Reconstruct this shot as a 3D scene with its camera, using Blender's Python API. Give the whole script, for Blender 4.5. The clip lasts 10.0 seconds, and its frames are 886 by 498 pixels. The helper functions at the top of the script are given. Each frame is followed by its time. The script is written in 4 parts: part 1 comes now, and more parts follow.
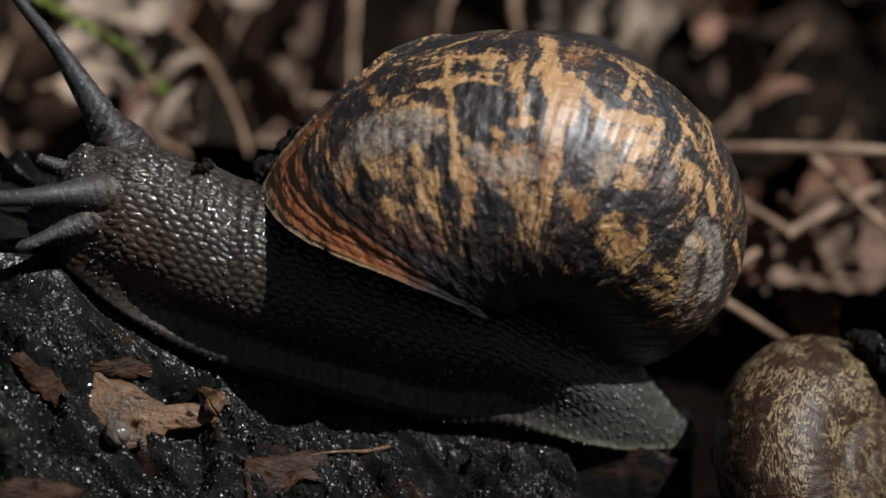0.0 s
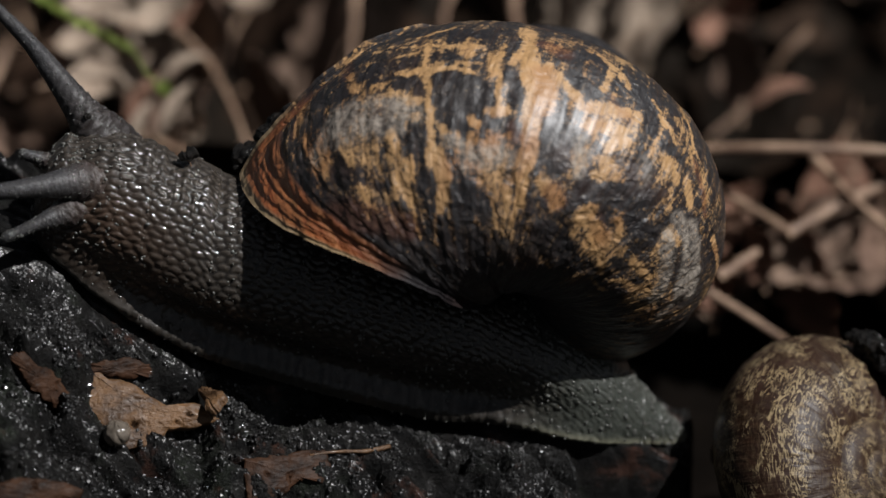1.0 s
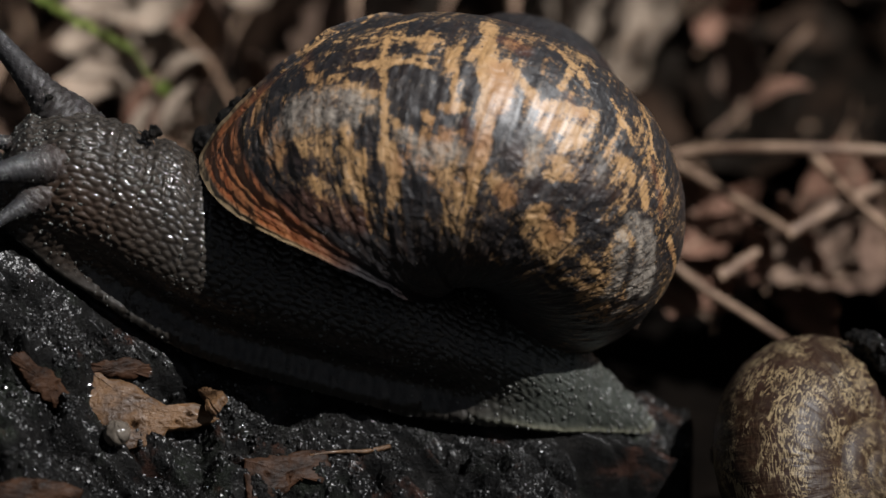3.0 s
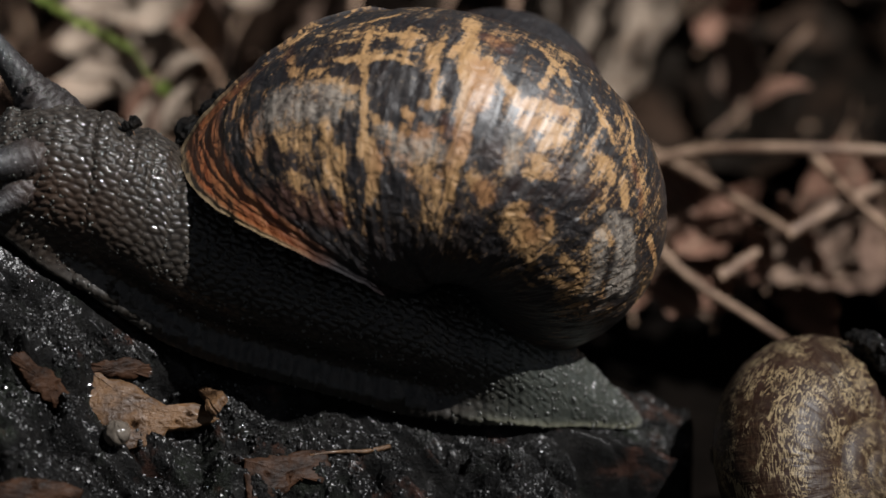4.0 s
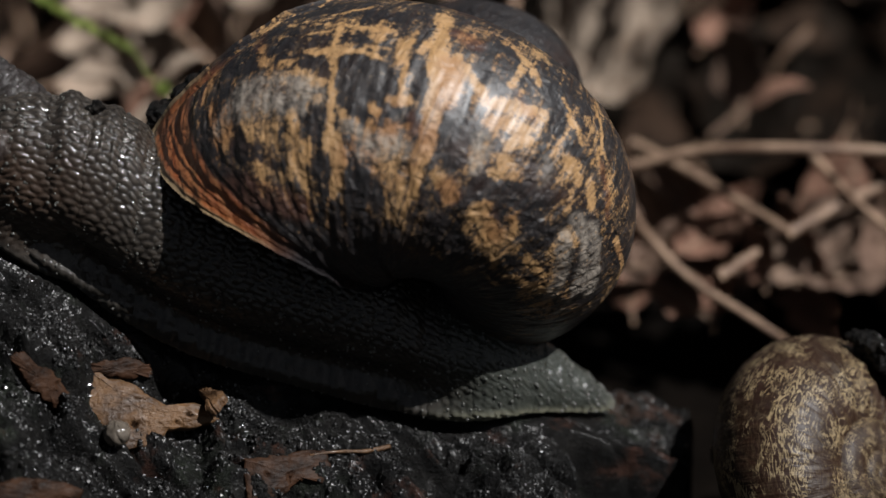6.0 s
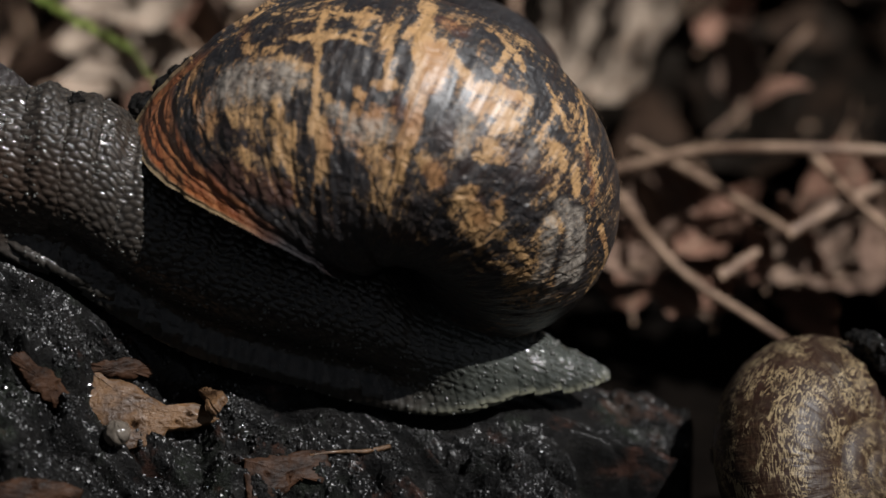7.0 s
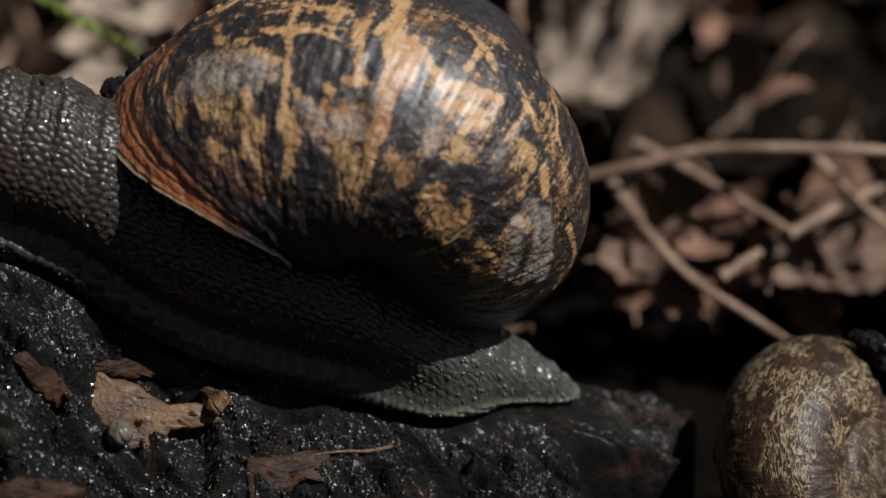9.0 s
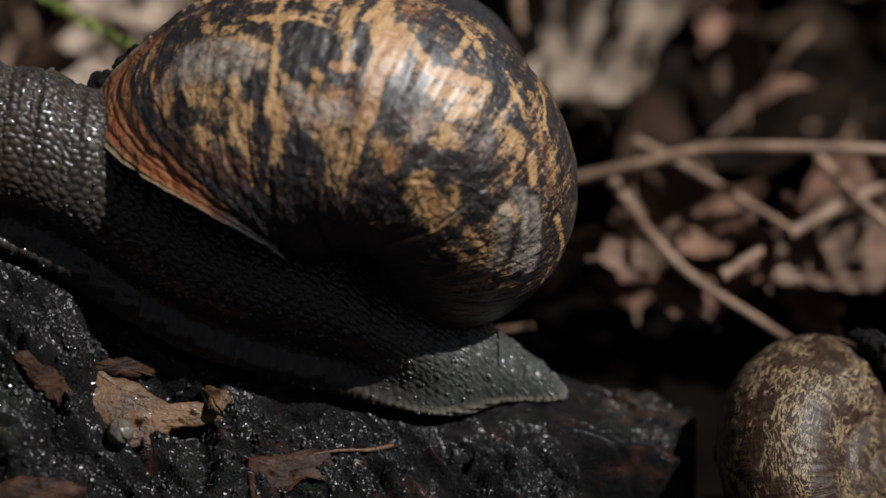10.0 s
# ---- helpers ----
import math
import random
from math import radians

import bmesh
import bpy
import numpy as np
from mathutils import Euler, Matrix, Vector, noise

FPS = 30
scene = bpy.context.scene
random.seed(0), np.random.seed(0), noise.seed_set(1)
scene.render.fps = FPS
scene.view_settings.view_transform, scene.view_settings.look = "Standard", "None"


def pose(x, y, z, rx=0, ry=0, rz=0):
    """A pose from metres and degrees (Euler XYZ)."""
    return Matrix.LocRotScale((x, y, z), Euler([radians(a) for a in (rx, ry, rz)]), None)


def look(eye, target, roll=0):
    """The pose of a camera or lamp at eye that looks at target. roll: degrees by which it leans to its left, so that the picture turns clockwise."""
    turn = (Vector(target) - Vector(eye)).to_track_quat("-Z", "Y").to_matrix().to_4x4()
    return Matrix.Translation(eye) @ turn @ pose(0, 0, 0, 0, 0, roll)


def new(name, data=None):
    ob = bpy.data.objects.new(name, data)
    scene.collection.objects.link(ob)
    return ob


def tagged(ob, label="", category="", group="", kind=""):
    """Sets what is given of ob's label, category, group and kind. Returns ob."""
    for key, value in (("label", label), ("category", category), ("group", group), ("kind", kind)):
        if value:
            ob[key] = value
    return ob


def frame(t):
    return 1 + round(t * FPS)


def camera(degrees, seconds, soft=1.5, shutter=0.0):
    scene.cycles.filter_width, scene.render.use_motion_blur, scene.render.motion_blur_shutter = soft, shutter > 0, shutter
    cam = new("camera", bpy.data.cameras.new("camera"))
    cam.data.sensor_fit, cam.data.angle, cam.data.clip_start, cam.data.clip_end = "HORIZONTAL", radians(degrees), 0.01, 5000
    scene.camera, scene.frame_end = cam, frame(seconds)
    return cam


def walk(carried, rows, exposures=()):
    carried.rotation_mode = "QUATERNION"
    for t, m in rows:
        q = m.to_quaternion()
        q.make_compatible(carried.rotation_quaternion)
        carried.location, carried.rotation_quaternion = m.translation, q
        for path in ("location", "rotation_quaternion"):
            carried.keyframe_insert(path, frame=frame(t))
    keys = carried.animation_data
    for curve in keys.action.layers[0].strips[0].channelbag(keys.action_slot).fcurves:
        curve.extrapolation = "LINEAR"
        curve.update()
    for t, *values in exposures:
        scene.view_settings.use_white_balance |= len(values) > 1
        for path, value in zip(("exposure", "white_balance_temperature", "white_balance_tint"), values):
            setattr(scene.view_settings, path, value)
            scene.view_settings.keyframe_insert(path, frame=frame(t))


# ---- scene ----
import functools

# A garden snail crawls up a wet rotten log over leaf litter. Sizes below are in millimetres.
PITCH, FOV = 30.0, 18.0
CENTRE = np.array((0.0, 0.0, 30.0))
DIST = 31.36 / math.tan(radians(FOV / 2))
SP, CP = math.sin(radians(PITCH)), math.cos(radians(PITCH))
TILT = Matrix.Rotation(radians(-PITCH), 3, "X")


def place(u, v, w):
    """World millimetres of a point on the line of sight (u, v) in the subject's plane, w beyond that plane."""
    f = 1 + w / DIST
    return CENTRE + np.array((u * f, w * CP + v * f * SP, -w * SP + v * f * CP))


def at_height(u, v, z):
    """The same, where that line of sight is z above the ground."""
    w = (CENTRE[2] + v * CP - z) / (SP - v * CP / DIST)
    return place(u, v, w)


# ---- camera ----
cam = camera(FOV, 10.0, soft=1.5)
cam.data.dof.use_dof = True
cam.data.dof.focus_distance = (DIST - 4) / 1000
cam.data.dof.aperture_fstop = 21
EYE = place(0, 0, -DIST) / 1000


def aim(dx=0.0, dy=0.0):
    return look(EYE, place(dx, dy, 0) / 1000)


walk(cam, [(0, aim()), (4, aim()), (8, aim(0, 0)), (8.5, aim(-0.12, 0)), (9, aim(-0.18, 0)), (9.5, aim(-0.24, -0.01)), (10, aim(-0.25, -0.08))],
     exposures=[(0, -0.03), (10, -0.03)])

# ---- light ----
SUN = (TILT @ Vector((0.55, -0.56, 0.62))).normalized()
world = bpy.data.worlds.new("sky")
scene.world = world
world.use_nodes = True
sky = world.node_tree.nodes.new("ShaderNodeTexSky")
sky.sky_type, sky.sun_disc = "NISHITA", False
sky.sun_elevation = math.asin(SUN.z)
sky.sun_rotation = math.atan2(SUN.x, SUN.y)
back = world.node_tree.nodes["Background"]
back.inputs["Strength"].default_value = 0.016
canopy = world.node_tree.nodes.new("ShaderNodeHueSaturation")
canopy.inputs["Saturation"].default_value = 0.4
world.node_tree.links.new(sky.outputs[0], canopy.inputs["Color"])
world.node_tree.links.new(canopy.outputs[0], back.inputs[0])
lamp = bpy.data.lights.new("sun", "SUN")
lamp.energy, lamp.angle, lamp.color = 4.7, radians(0.5), (1.0, 0.99, 0.99)
sun = new("sun", lamp)
sun.matrix_world = look(SUN * 2, (0, 0, 0))


# ---- materials ----
class Nodes:
    """A small wrapper to write node materials in few lines."""

    def __init__(self, name, rough=0.6, spec=0.5):
        self.m = bpy.data.materials.new(name)
        self.m.use_nodes = True
        self.t = self.m.node_tree
        self.b = self.t.nodes["Principled BSDF"]
        self.b.inputs["Roughness"].default_value = rough
        self.b.inputs["Specular IOR Level"].default_value = spec
        self.co = self.t.nodes.new("ShaderNodeTexCoord")

    def put(self, socket, value):
        if isinstance(value, bpy.types.NodeSocket):
            self.t.links.new(value, socket)
        else:
            socket.default_value = value

    def attr(self, name):
        n = self.t.nodes.new("ShaderNodeAttribute")
        n.attribute_name = name
        return n.outputs["Fac"]

    def vec(self, x=0.0, y=0.0, z=0.0):
        n = self.t.nodes.new("ShaderNodeCombineXYZ")
        for k, q in enumerate((x, y, z)):
            self.put(n.inputs[k], q)
        return n.outputs[0]

    def scaled(self, v, sx, sy, sz):
        n = self.t.nodes.new("ShaderNodeMapping")
        self.put(n.inputs[0], v)
        n.inputs["Scale"].default_value = (sx, sy, sz)
        return n.outputs[0]

    def noise(self, scale, detail=4.0, rough=0.55, v=None, distort=0.0):
        n = self.t.nodes.new("ShaderNodeTexNoise")
        self.put(n.inputs["Vector"], self.co.outputs["Object"] if v is None else v)
        n.inputs["Scale"].default_value, n.inputs["Detail"].default_value = scale, detail
        n.inputs["Roughness"].default_value, n.inputs["Distortion"].default_value = rough, distort
        return n.outputs["Fac"]

    def cells(self, scale, v=None, feature="F1"):
        n = self.t.nodes.new("ShaderNodeTexVoronoi")
        n.feature = feature
        self.put(n.inputs["Vector"], self.co.outputs["Object"] if v is None else v)
        n.inputs["Scale"].default_value = scale
        return n.outputs["Distance"]

    def math(self, op, a, b=0.0, c=0.0):
        n = self.t.nodes.new("ShaderNodeMath")
        n.operation = op
        for k, q in enumerate((a, b, c)):
            self.put(n.inputs[k], q)
        return n.outputs[0]

    def step(self, x, lo, hi, a=0.0, b=1.0):
        n = self.t.nodes.new("ShaderNodeMapRange")
        n.interpolation_type = "SMOOTHSTEP"
        for k, q in enumerate((x, lo, hi, a, b)):
            self.put(n.inputs[k], q)
        return n.outputs[0]

    def mix(self, f, a, b):
        n = self.t.nodes.new("ShaderNodeMix")
        n.data_type = "RGBA"
        self.put(n.inputs[0], f)
        for k, q in ((6, a), (7, b)):
            self.put(n.inputs[k], (*q, 1) if isinstance(q, tuple) else q)
        return n.outputs[2]

    def colour(self, c):
        self.put(self.b.inputs["Base Color"], (*c, 1) if isinstance(c, tuple) else c)

    def rough(self, r):
        self.put(self.b.inputs["Roughness"], r)

    def bump(self, height, mm, strength=1.0, after=None):
        n = self.t.nodes.new("ShaderNodeBump")
        self.put(n.inputs["Height"], height)
        n.inputs["Strength"].default_value, n.inputs["Distance"].default_value = strength, mm / 1000
        if after is not None:
            self.put(n.inputs["Normal"], after)
        self.put(self.b.inputs["Normal"], n.outputs[0])
        return n.outputs[0]

    def random(self):
        return self.t.nodes.new("ShaderNodeObjectInfo").outputs["Random"]


def make_shell_material(name, amber, dark, lip, busy=1.0, gloss=0.44):
    k = Nodes(name, 0.3)
    g, r, blot_shade, worn_sheen = k.attr("growth"), k.attr("round"), k.attr("blot_shade"), k.attr("worn_sheen")
    flat = k.vec(g, r, 0.0)
    wide = k.noise(1.0, 4, 0.6, k.scaled(flat, 22, 3.0, 1), 0.3)
    streak = k.noise(1.0, 4, 0.65, k.scaled(flat, 85, 4.5, 1))
    fine = k.noise(1.0, 3, 0.6, k.scaled(flat, 260, 9.0, 1))
    chop = k.noise(1.0, 6, 0.7, k.scaled(flat, 150, 80, 1), 0.8)
    spiral = k.noise(1.0, 4, 0.65, k.scaled(flat, 6, 42, 1), 0.4)
    speck = k.noise(1.0, 3, 0.7, k.scaled(flat, 420, 240, 1))
    x = blot_shade
    for part_of, gain in ((wide, 0.3), (streak, 0.8), (fine, 0.9), (chop, 1.2), (spiral, 0.5), (speck, 1.0)):
        x = k.math("ADD", x, k.math("MULTIPLY", k.math("SUBTRACT", part_of, 0.5), gain * busy))
    f = k.step(x, 0.37, 0.72)
    red = k.step(k.noise(1.0, 4, 0.6, k.scaled(flat, 12, 6, 1)), 0.48, 0.72)
    light = k.mix(k.noise(1.0, 4, 0.6, k.scaled(flat, 40, 12, 1)), amber, tuple(c * q for c, q in zip(amber, (1.0, 1.2, 1.75))))
    light = k.mix(k.math("MULTIPLY", red, 0.7), light, tuple(c * q for c, q in zip(amber, (0.5, 0.32, 0.3))))
    light = k.mix(k.math("MULTIPLY", k.attr("rust"), 0.6), light, (0.27, 0.10, 0.035))
    deep = k.mix(k.step(k.noise(1.0, 4, 0.6, k.scaled(flat, 9, 9, 1)), 0.52, 0.74), dark, (0.035, 0.016, 0.011))
    deep = k.mix(k.math("MULTIPLY", k.attr("rust"), 0.8), deep, (0.07, 0.022, 0.010))
    c = k.mix(f, deep, light)
    hair = k.step(k.noise(1.0, 3, 0.7, k.scaled(flat, 330, 7, 1), 0.3), 0.52, 0.66)
    c = k.mix(k.math("MULTIPLY", hair, 0.5), c, (0.045, 0.02, 0.01))
    pale = k.step(k.noise(1.0, 4, 0.7, k.scaled(flat, 210, 14, 1)), 0.6, 0.75)
    c = k.mix(k.math("MULTIPLY", pale, 0.35), c, (0.3, 0.2, 0.1))
    dust = k.step(k.noise(1.0, 4, 0.75, k.scaled(flat, 230, 160, 1), 0.5), 0.6, 0.7)
    c = k.mix(k.math("MULTIPLY", dust, 0.55), c, (0.34, 0.25, 0.16))
    milk = k.step(k.noise(1.0, 5, 0.65, k.scaled(flat, 14, 20, 1), 0.6), 0.5, 0.75)
    c = k.mix(k.math("MULTIPLY", milk, 0.12), c, (0.22, 0.17, 0.13))
    # grey of worn patches and of the highlights painted on the whorl
    grey = k.math("MULTIPLY", worn_sheen, k.step(k.noise(1600, 6, 0.75), 0.3, 0.66))
    c = k.mix(grey, c, (0.36, 0.31, 0.255))
    # lowest values turn plain dark brown: shade painted under the shell
    c = k.mix(k.step(blot_shade, -0.3, 0.05), deep, c)
    edge = k.attr("lip")
    lipc = k.mix(k.step(k.noise(1.0, 4, 0.65, k.scaled(flat, 230, 2.5, 1)), 0.3, 0.75), tuple(q * 0.62 for q in lip), k.mix(k.noise(1.0, 2, 0.5, k.scaled(flat, 60, 9, 1)), lip, (0.34, 0.19, 0.08)))
    c = k.mix(edge, c, lipc)
    c = k.mix(k.attr("rim"), c, (0.24, 0.17, 0.095))
    k.colour(c)
    k.rough(k.math("ADD", k.step(k.noise(1500, 4), 0.3, 0.7, gloss, gloss + 0.16), k.math("MULTIPLY", worn_sheen, 0.3)))
    # gloss fades out with that painted shade
    unshaded = k.step(blot_shade, -0.35, 0.0, 0.15, 1.0)
    k.put(k.b.inputs["Coat Weight"], k.math("MULTIPLY", unshaded, 0.8))
    k.put(k.b.inputs["Specular IOR Level"], k.math("MULTIPLY", unshaded, 0.5))
    k.b.inputs["Coat Roughness"].default_value = 0.4
    n = k.bump(k.noise(1.0, 3, 0.6, k.scaled(flat, 150, 2.5, 1)), 0.15, 0.7)
    n = k.bump(k.noise(1.0, 3, 0.5, k.scaled(flat, 80, 46, 1), 1.2), 0.36, 0.9, n)
    n = k.bump(k.noise(1.0, 2, 0.5, k.scaled(flat, 34, 20, 1), 1.0), 0.4, 0.8, n)
    k.bump(k.noise(9000, 2), 0.03, 0.5, n)
    return k.m


def make_skin(name, a, b, fringe, film_scale=2600, film_depth=0.12):
    k = Nodes(name, 0.3)
    c = k.mix(k.noise(260, 4), a, b)
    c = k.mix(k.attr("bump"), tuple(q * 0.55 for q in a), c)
    c = k.mix(k.attr("face"), c, (0.085, 0.042, 0.022))
    c = k.mix(k.attr("skirt"), c, fringe)
    c = k.mix(k.attr("hind"), c, k.mix(k.attr("skirt"), k.mix(k.noise(700, 3), (0.022, 0.025, 0.021), (0.058, 0.062, 0.052)), (0.20, 0.195, 0.14)))
    k.colour(c)
    k.b.inputs["Specular IOR Level"].default_value = 0.22
    k.b.inputs["Subsurface Weight"].default_value = 0.12
    k.b.inputs["Subsurface Radius"].default_value = (0.7, 0.6, 0.5)
    k.b.inputs["Subsurface Scale"].default_value = 0.0006
    k.b.inputs["Coat Weight"].default_value = 0.9
    k.b.inputs["Coat Roughness"].default_value = 0.12
    k.rough(0.5)
    k.bump(k.noise(1800, 3), 0.12, 0.5)
    film = k.t.nodes.new("ShaderNodeBump")
    k.put(film.inputs["Height"], k.noise(film_scale, 2))
    film.inputs["Strength"].default_value, film.inputs["Distance"].default_value = 0.8, film_depth / 1000
    k.put(k.b.inputs["Coat Normal"], film.outputs[0])
    return k.m


def make_wet_wood():
    k = Nodes("wet_rotten_wood", 0.35, 0.12)
    o = k.co.outputs["Object"]
    grain = k.noise(1.0, 6, 0.6, k.scaled(o, 140, 700, 700), 0.5)
    c = k.mix(k.step(grain, 0.3, 0.75), (0.003, 0.003, 0.003), (0.014, 0.013, 0.012))
    c = k.mix(k.math("MULTIPLY", k.step(k.noise(170, 5, 0.6), 0.52, 0.68), 0.8), c, (0.021, 0.026, 0.018))
    c = k.mix(k.math("MULTIPLY", k.step(k.noise(240, 6, 0.7), 0.56, 0.68), 0.8), c, (0.06, 0.027, 0.018))
    c = k.mix(k.attr("bare"), c, k.mix(k.noise(500, 4), (0.022, 0.011, 0.008), (0.105, 0.06, 0.042)))
    k.colour(c)
    k.rough(k.step(k.noise(900, 4), 0.35, 0.65, 0.35, 0.8))
    k.put(k.b.inputs["Coat Weight"], k.math("MULTIPLY", k.step(k.noise(300, 4, 0.6), 0.4, 0.6, 0.0, 0.3), k.math("SUBTRACT", 1.0, k.attr("bare"))))
    k.b.inputs["Coat Roughness"].default_value = 0.22
    film = k.t.nodes.new("ShaderNodeBump")
    k.put(film.inputs["Height"], k.noise(2600, 2, 0.5))
    film.inputs["Strength"].default_value, film.inputs["Distance"].default_value = 0.7, 0.00015
    k.put(k.b.inputs["Coat Normal"], film.outputs[0])
    n = k.bump(k.noise(1.0, 6, 0.7, k.scaled(o, 700, 1500, 1500)), 0.5, 0.8)
    k.bump(k.noise(4200, 4, 0.7), 0.25, 0.9, n)
    return k.m


def make_plain(name, a, b, scale, rough=0.6, bump=0.15, wet=0.0, shift=0.0, spec=0.5, film=0.09):
    k = Nodes(name, rough, spec)
    c = k.mix(k.step(k.noise(scale, 6, 0.62), 0.3, 0.7), a, b)
    if shift:
        c = k.mix(k.math("MULTIPLY", k.random(), shift), c, tuple(q * 0.3 for q in a))
    k.colour(c)
    k.rough(k.step(k.noise(scale * 2.3, 4), 0.3, 0.7, max(0.08, rough - 0.12), min(1, rough + 0.12)))
    k.b.inputs["Coat Weight"].default_value = wet
    k.b.inputs["Coat Roughness"].default_value = film
    n = k.bump(k.noise(scale * 1.5, 5, 0.65), bump * 2, 0.6)
    k.bump(k.noise(scale * 8, 3, 0.6), bump * 0.6, 0.6, n)
    return k.m


def make_leaf_material(name, dim, tone=(0.2, 0.75), spec=0.2):
    k = Nodes(name, 0.75, spec)
    rnd = k.random()
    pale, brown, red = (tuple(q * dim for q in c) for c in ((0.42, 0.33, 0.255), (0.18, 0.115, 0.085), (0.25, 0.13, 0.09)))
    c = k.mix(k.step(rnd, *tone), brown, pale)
    c = k.mix(k.step(k.math("FRACT", k.math("MULTIPLY", rnd, 7.3)), *((0.3, 0.6) if tone[0] > 0.3 else (0.6, 0.9))), c, red)
    c = k.mix(k.step(k.noise(110, 5, 0.6), 0.48, 0.72), c, (0.05, 0.03, 0.02))
    c = k.mix(k.attr("vein"), c, tuple(q * dim for q in (0.4, 0.3, 0.2)))
    k.colour(c)
    n = k.bump(k.noise(350, 5, 0.6), 0.6, 0.6)
    k.bump(k.noise(1500, 4), 0.2, 0.5, n)
    return k.m


def make_dull_shell():
    k = Nodes("brown_shell", 0.4, 0.25)
    g, r = k.attr("growth"), k.attr("round")
    flat = k.vec(g, r, 0.0)
    line = k.math("ABSOLUTE", k.math("SUBTRACT", k.noise(1.0, 3, 0.6, k.scaled(flat, 30, 52, 1), 1.8), 0.5))
    patch = k.noise(1.0, 5, 0.7, k.scaled(flat, 18, 12, 1), 0.7)
    mark = k.math("MULTIPLY", k.step(line, 0.02, 0.05, 1.0, 0.0), k.step(patch, 0.44, 0.56, 0.1, 1.0))
    c = k.mix(k.noise(1.0, 5, 0.6, k.scaled(flat, 30, 6, 1)), (0.007, 0.0035, 0.002), (0.04, 0.016, 0.0075))
    c = k.mix(k.step(k.noise(1.0, 4, 0.6, k.scaled(flat, 12, 8, 1), 0.4), 0.5, 0.75), c, (0.045, 0.023, 0.016))
    c = k.mix(mark, c, k.mix(k.noise(1.0, 3, 0.5, k.scaled(flat, 60, 30, 1)), (0.22, 0.15, 0.068), (0.37, 0.295, 0.18)))
    k.colour(c)
    k.rough(k.step(k.noise(1500, 4), 0.3, 0.7, 0.42, 0.6))
    k.b.inputs["Coat Weight"].default_value = 0.2
    k.b.inputs["Coat Roughness"].default_value = 0.45
    n = k.bump(k.noise(1.0, 3, 0.6, k.scaled(flat, 150, 2.5, 1)), 0.15, 0.6)
    k.bump(k.noise(1.0, 3, 0.5, k.scaled(flat, 46, 11, 1), 2.2), 0.25, 0.5, n)
    return k.m


FRAGMENT = make_plain("torn_leaf", (0.010, 0.005, 0.003), (0.05, 0.024, 0.013), 700, 0.6, 0.15, 0.06, spec=0.08, film=0.4)
SHELL = make_shell_material("banded_shell", (0.46, 0.245, 0.085), (0.014, 0.012, 0.013), (0.33, 0.085, 0.025))
SHELL_DULL = make_dull_shell()
SKIN = make_skin("snail_skin", (0.027, 0.022, 0.018), (0.062, 0.051, 0.041), (0.036, 0.032, 0.027))
STALK_SKIN = make_skin("tentacle_skin", (0.020, 0.0195, 0.02), (0.05, 0.048, 0.05), (0.1, 0.1, 0.1), 4200, 0.35)
WOOD = make_wet_wood()
CHIP = make_plain("bare_wood", (0.035, 0.016, 0.006), (0.155, 0.08, 0.033), 620, 0.55, 0.2, 0.05)
CRUMB = make_plain("wet_crumbs", (0.0025, 0.0025, 0.0025), (0.007, 0.0065, 0.006), 900, 0.5, 0.0, 0.9, film=0.19)
MUCUS = make_plain("mucus", (0.07, 0.07, 0.062), (0.10, 0.10, 0.09), 900, 0.35, 0.0, 1.0, film=0.16)
WET_SOIL = make_plain("wet_soil", (0.0025, 0.0025, 0.0025), (0.012, 0.010, 0.009), 1900, 0.5, 0.4, 0.7, film=0.2)
DIRT = make_plain("clinging_dirt", (0.003, 0.003, 0.003), (0.012, 0.009, 0.007), 1500, 0.5, 0.5, 0.15, spec=0.2)
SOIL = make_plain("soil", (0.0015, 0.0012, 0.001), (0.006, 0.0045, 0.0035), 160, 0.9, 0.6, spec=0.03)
PALE_LEAF = make_leaf_material("pale_leaf", 0.95, (-0.6, 0.4))
BROWN_LEAF = make_leaf_material("brown_leaf", 0.9, (0.6, 1.6))
# the same leaf dimmed nearly to black: paints the shaded gaps in the litter
SHADED_LEAF = make_leaf_material("shaded_leaf", 0.03, spec=0.03)
STEM = make_plain("dry_stem", (0.15, 0.085, 0.055), (0.50, 0.335, 0.225), 300, 0.6, 0.12, 0.0, 0.25)
MOSS = make_plain("moss", (0.14, 0.19, 0.03), (0.32, 0.38, 0.09), 900, 0.6, 0.1)
GLASSY = make_plain("pale_grain", (0.07, 0.058, 0.045), (0.16, 0.135, 0.11), 900, 0.2, 0.05, 0.5)


# ---- mesh helpers ----
@functools.lru_cache(maxsize=None)
def lattice(nx, ny, seed):
    return np.random.RandomState(seed).rand(nx, ny)


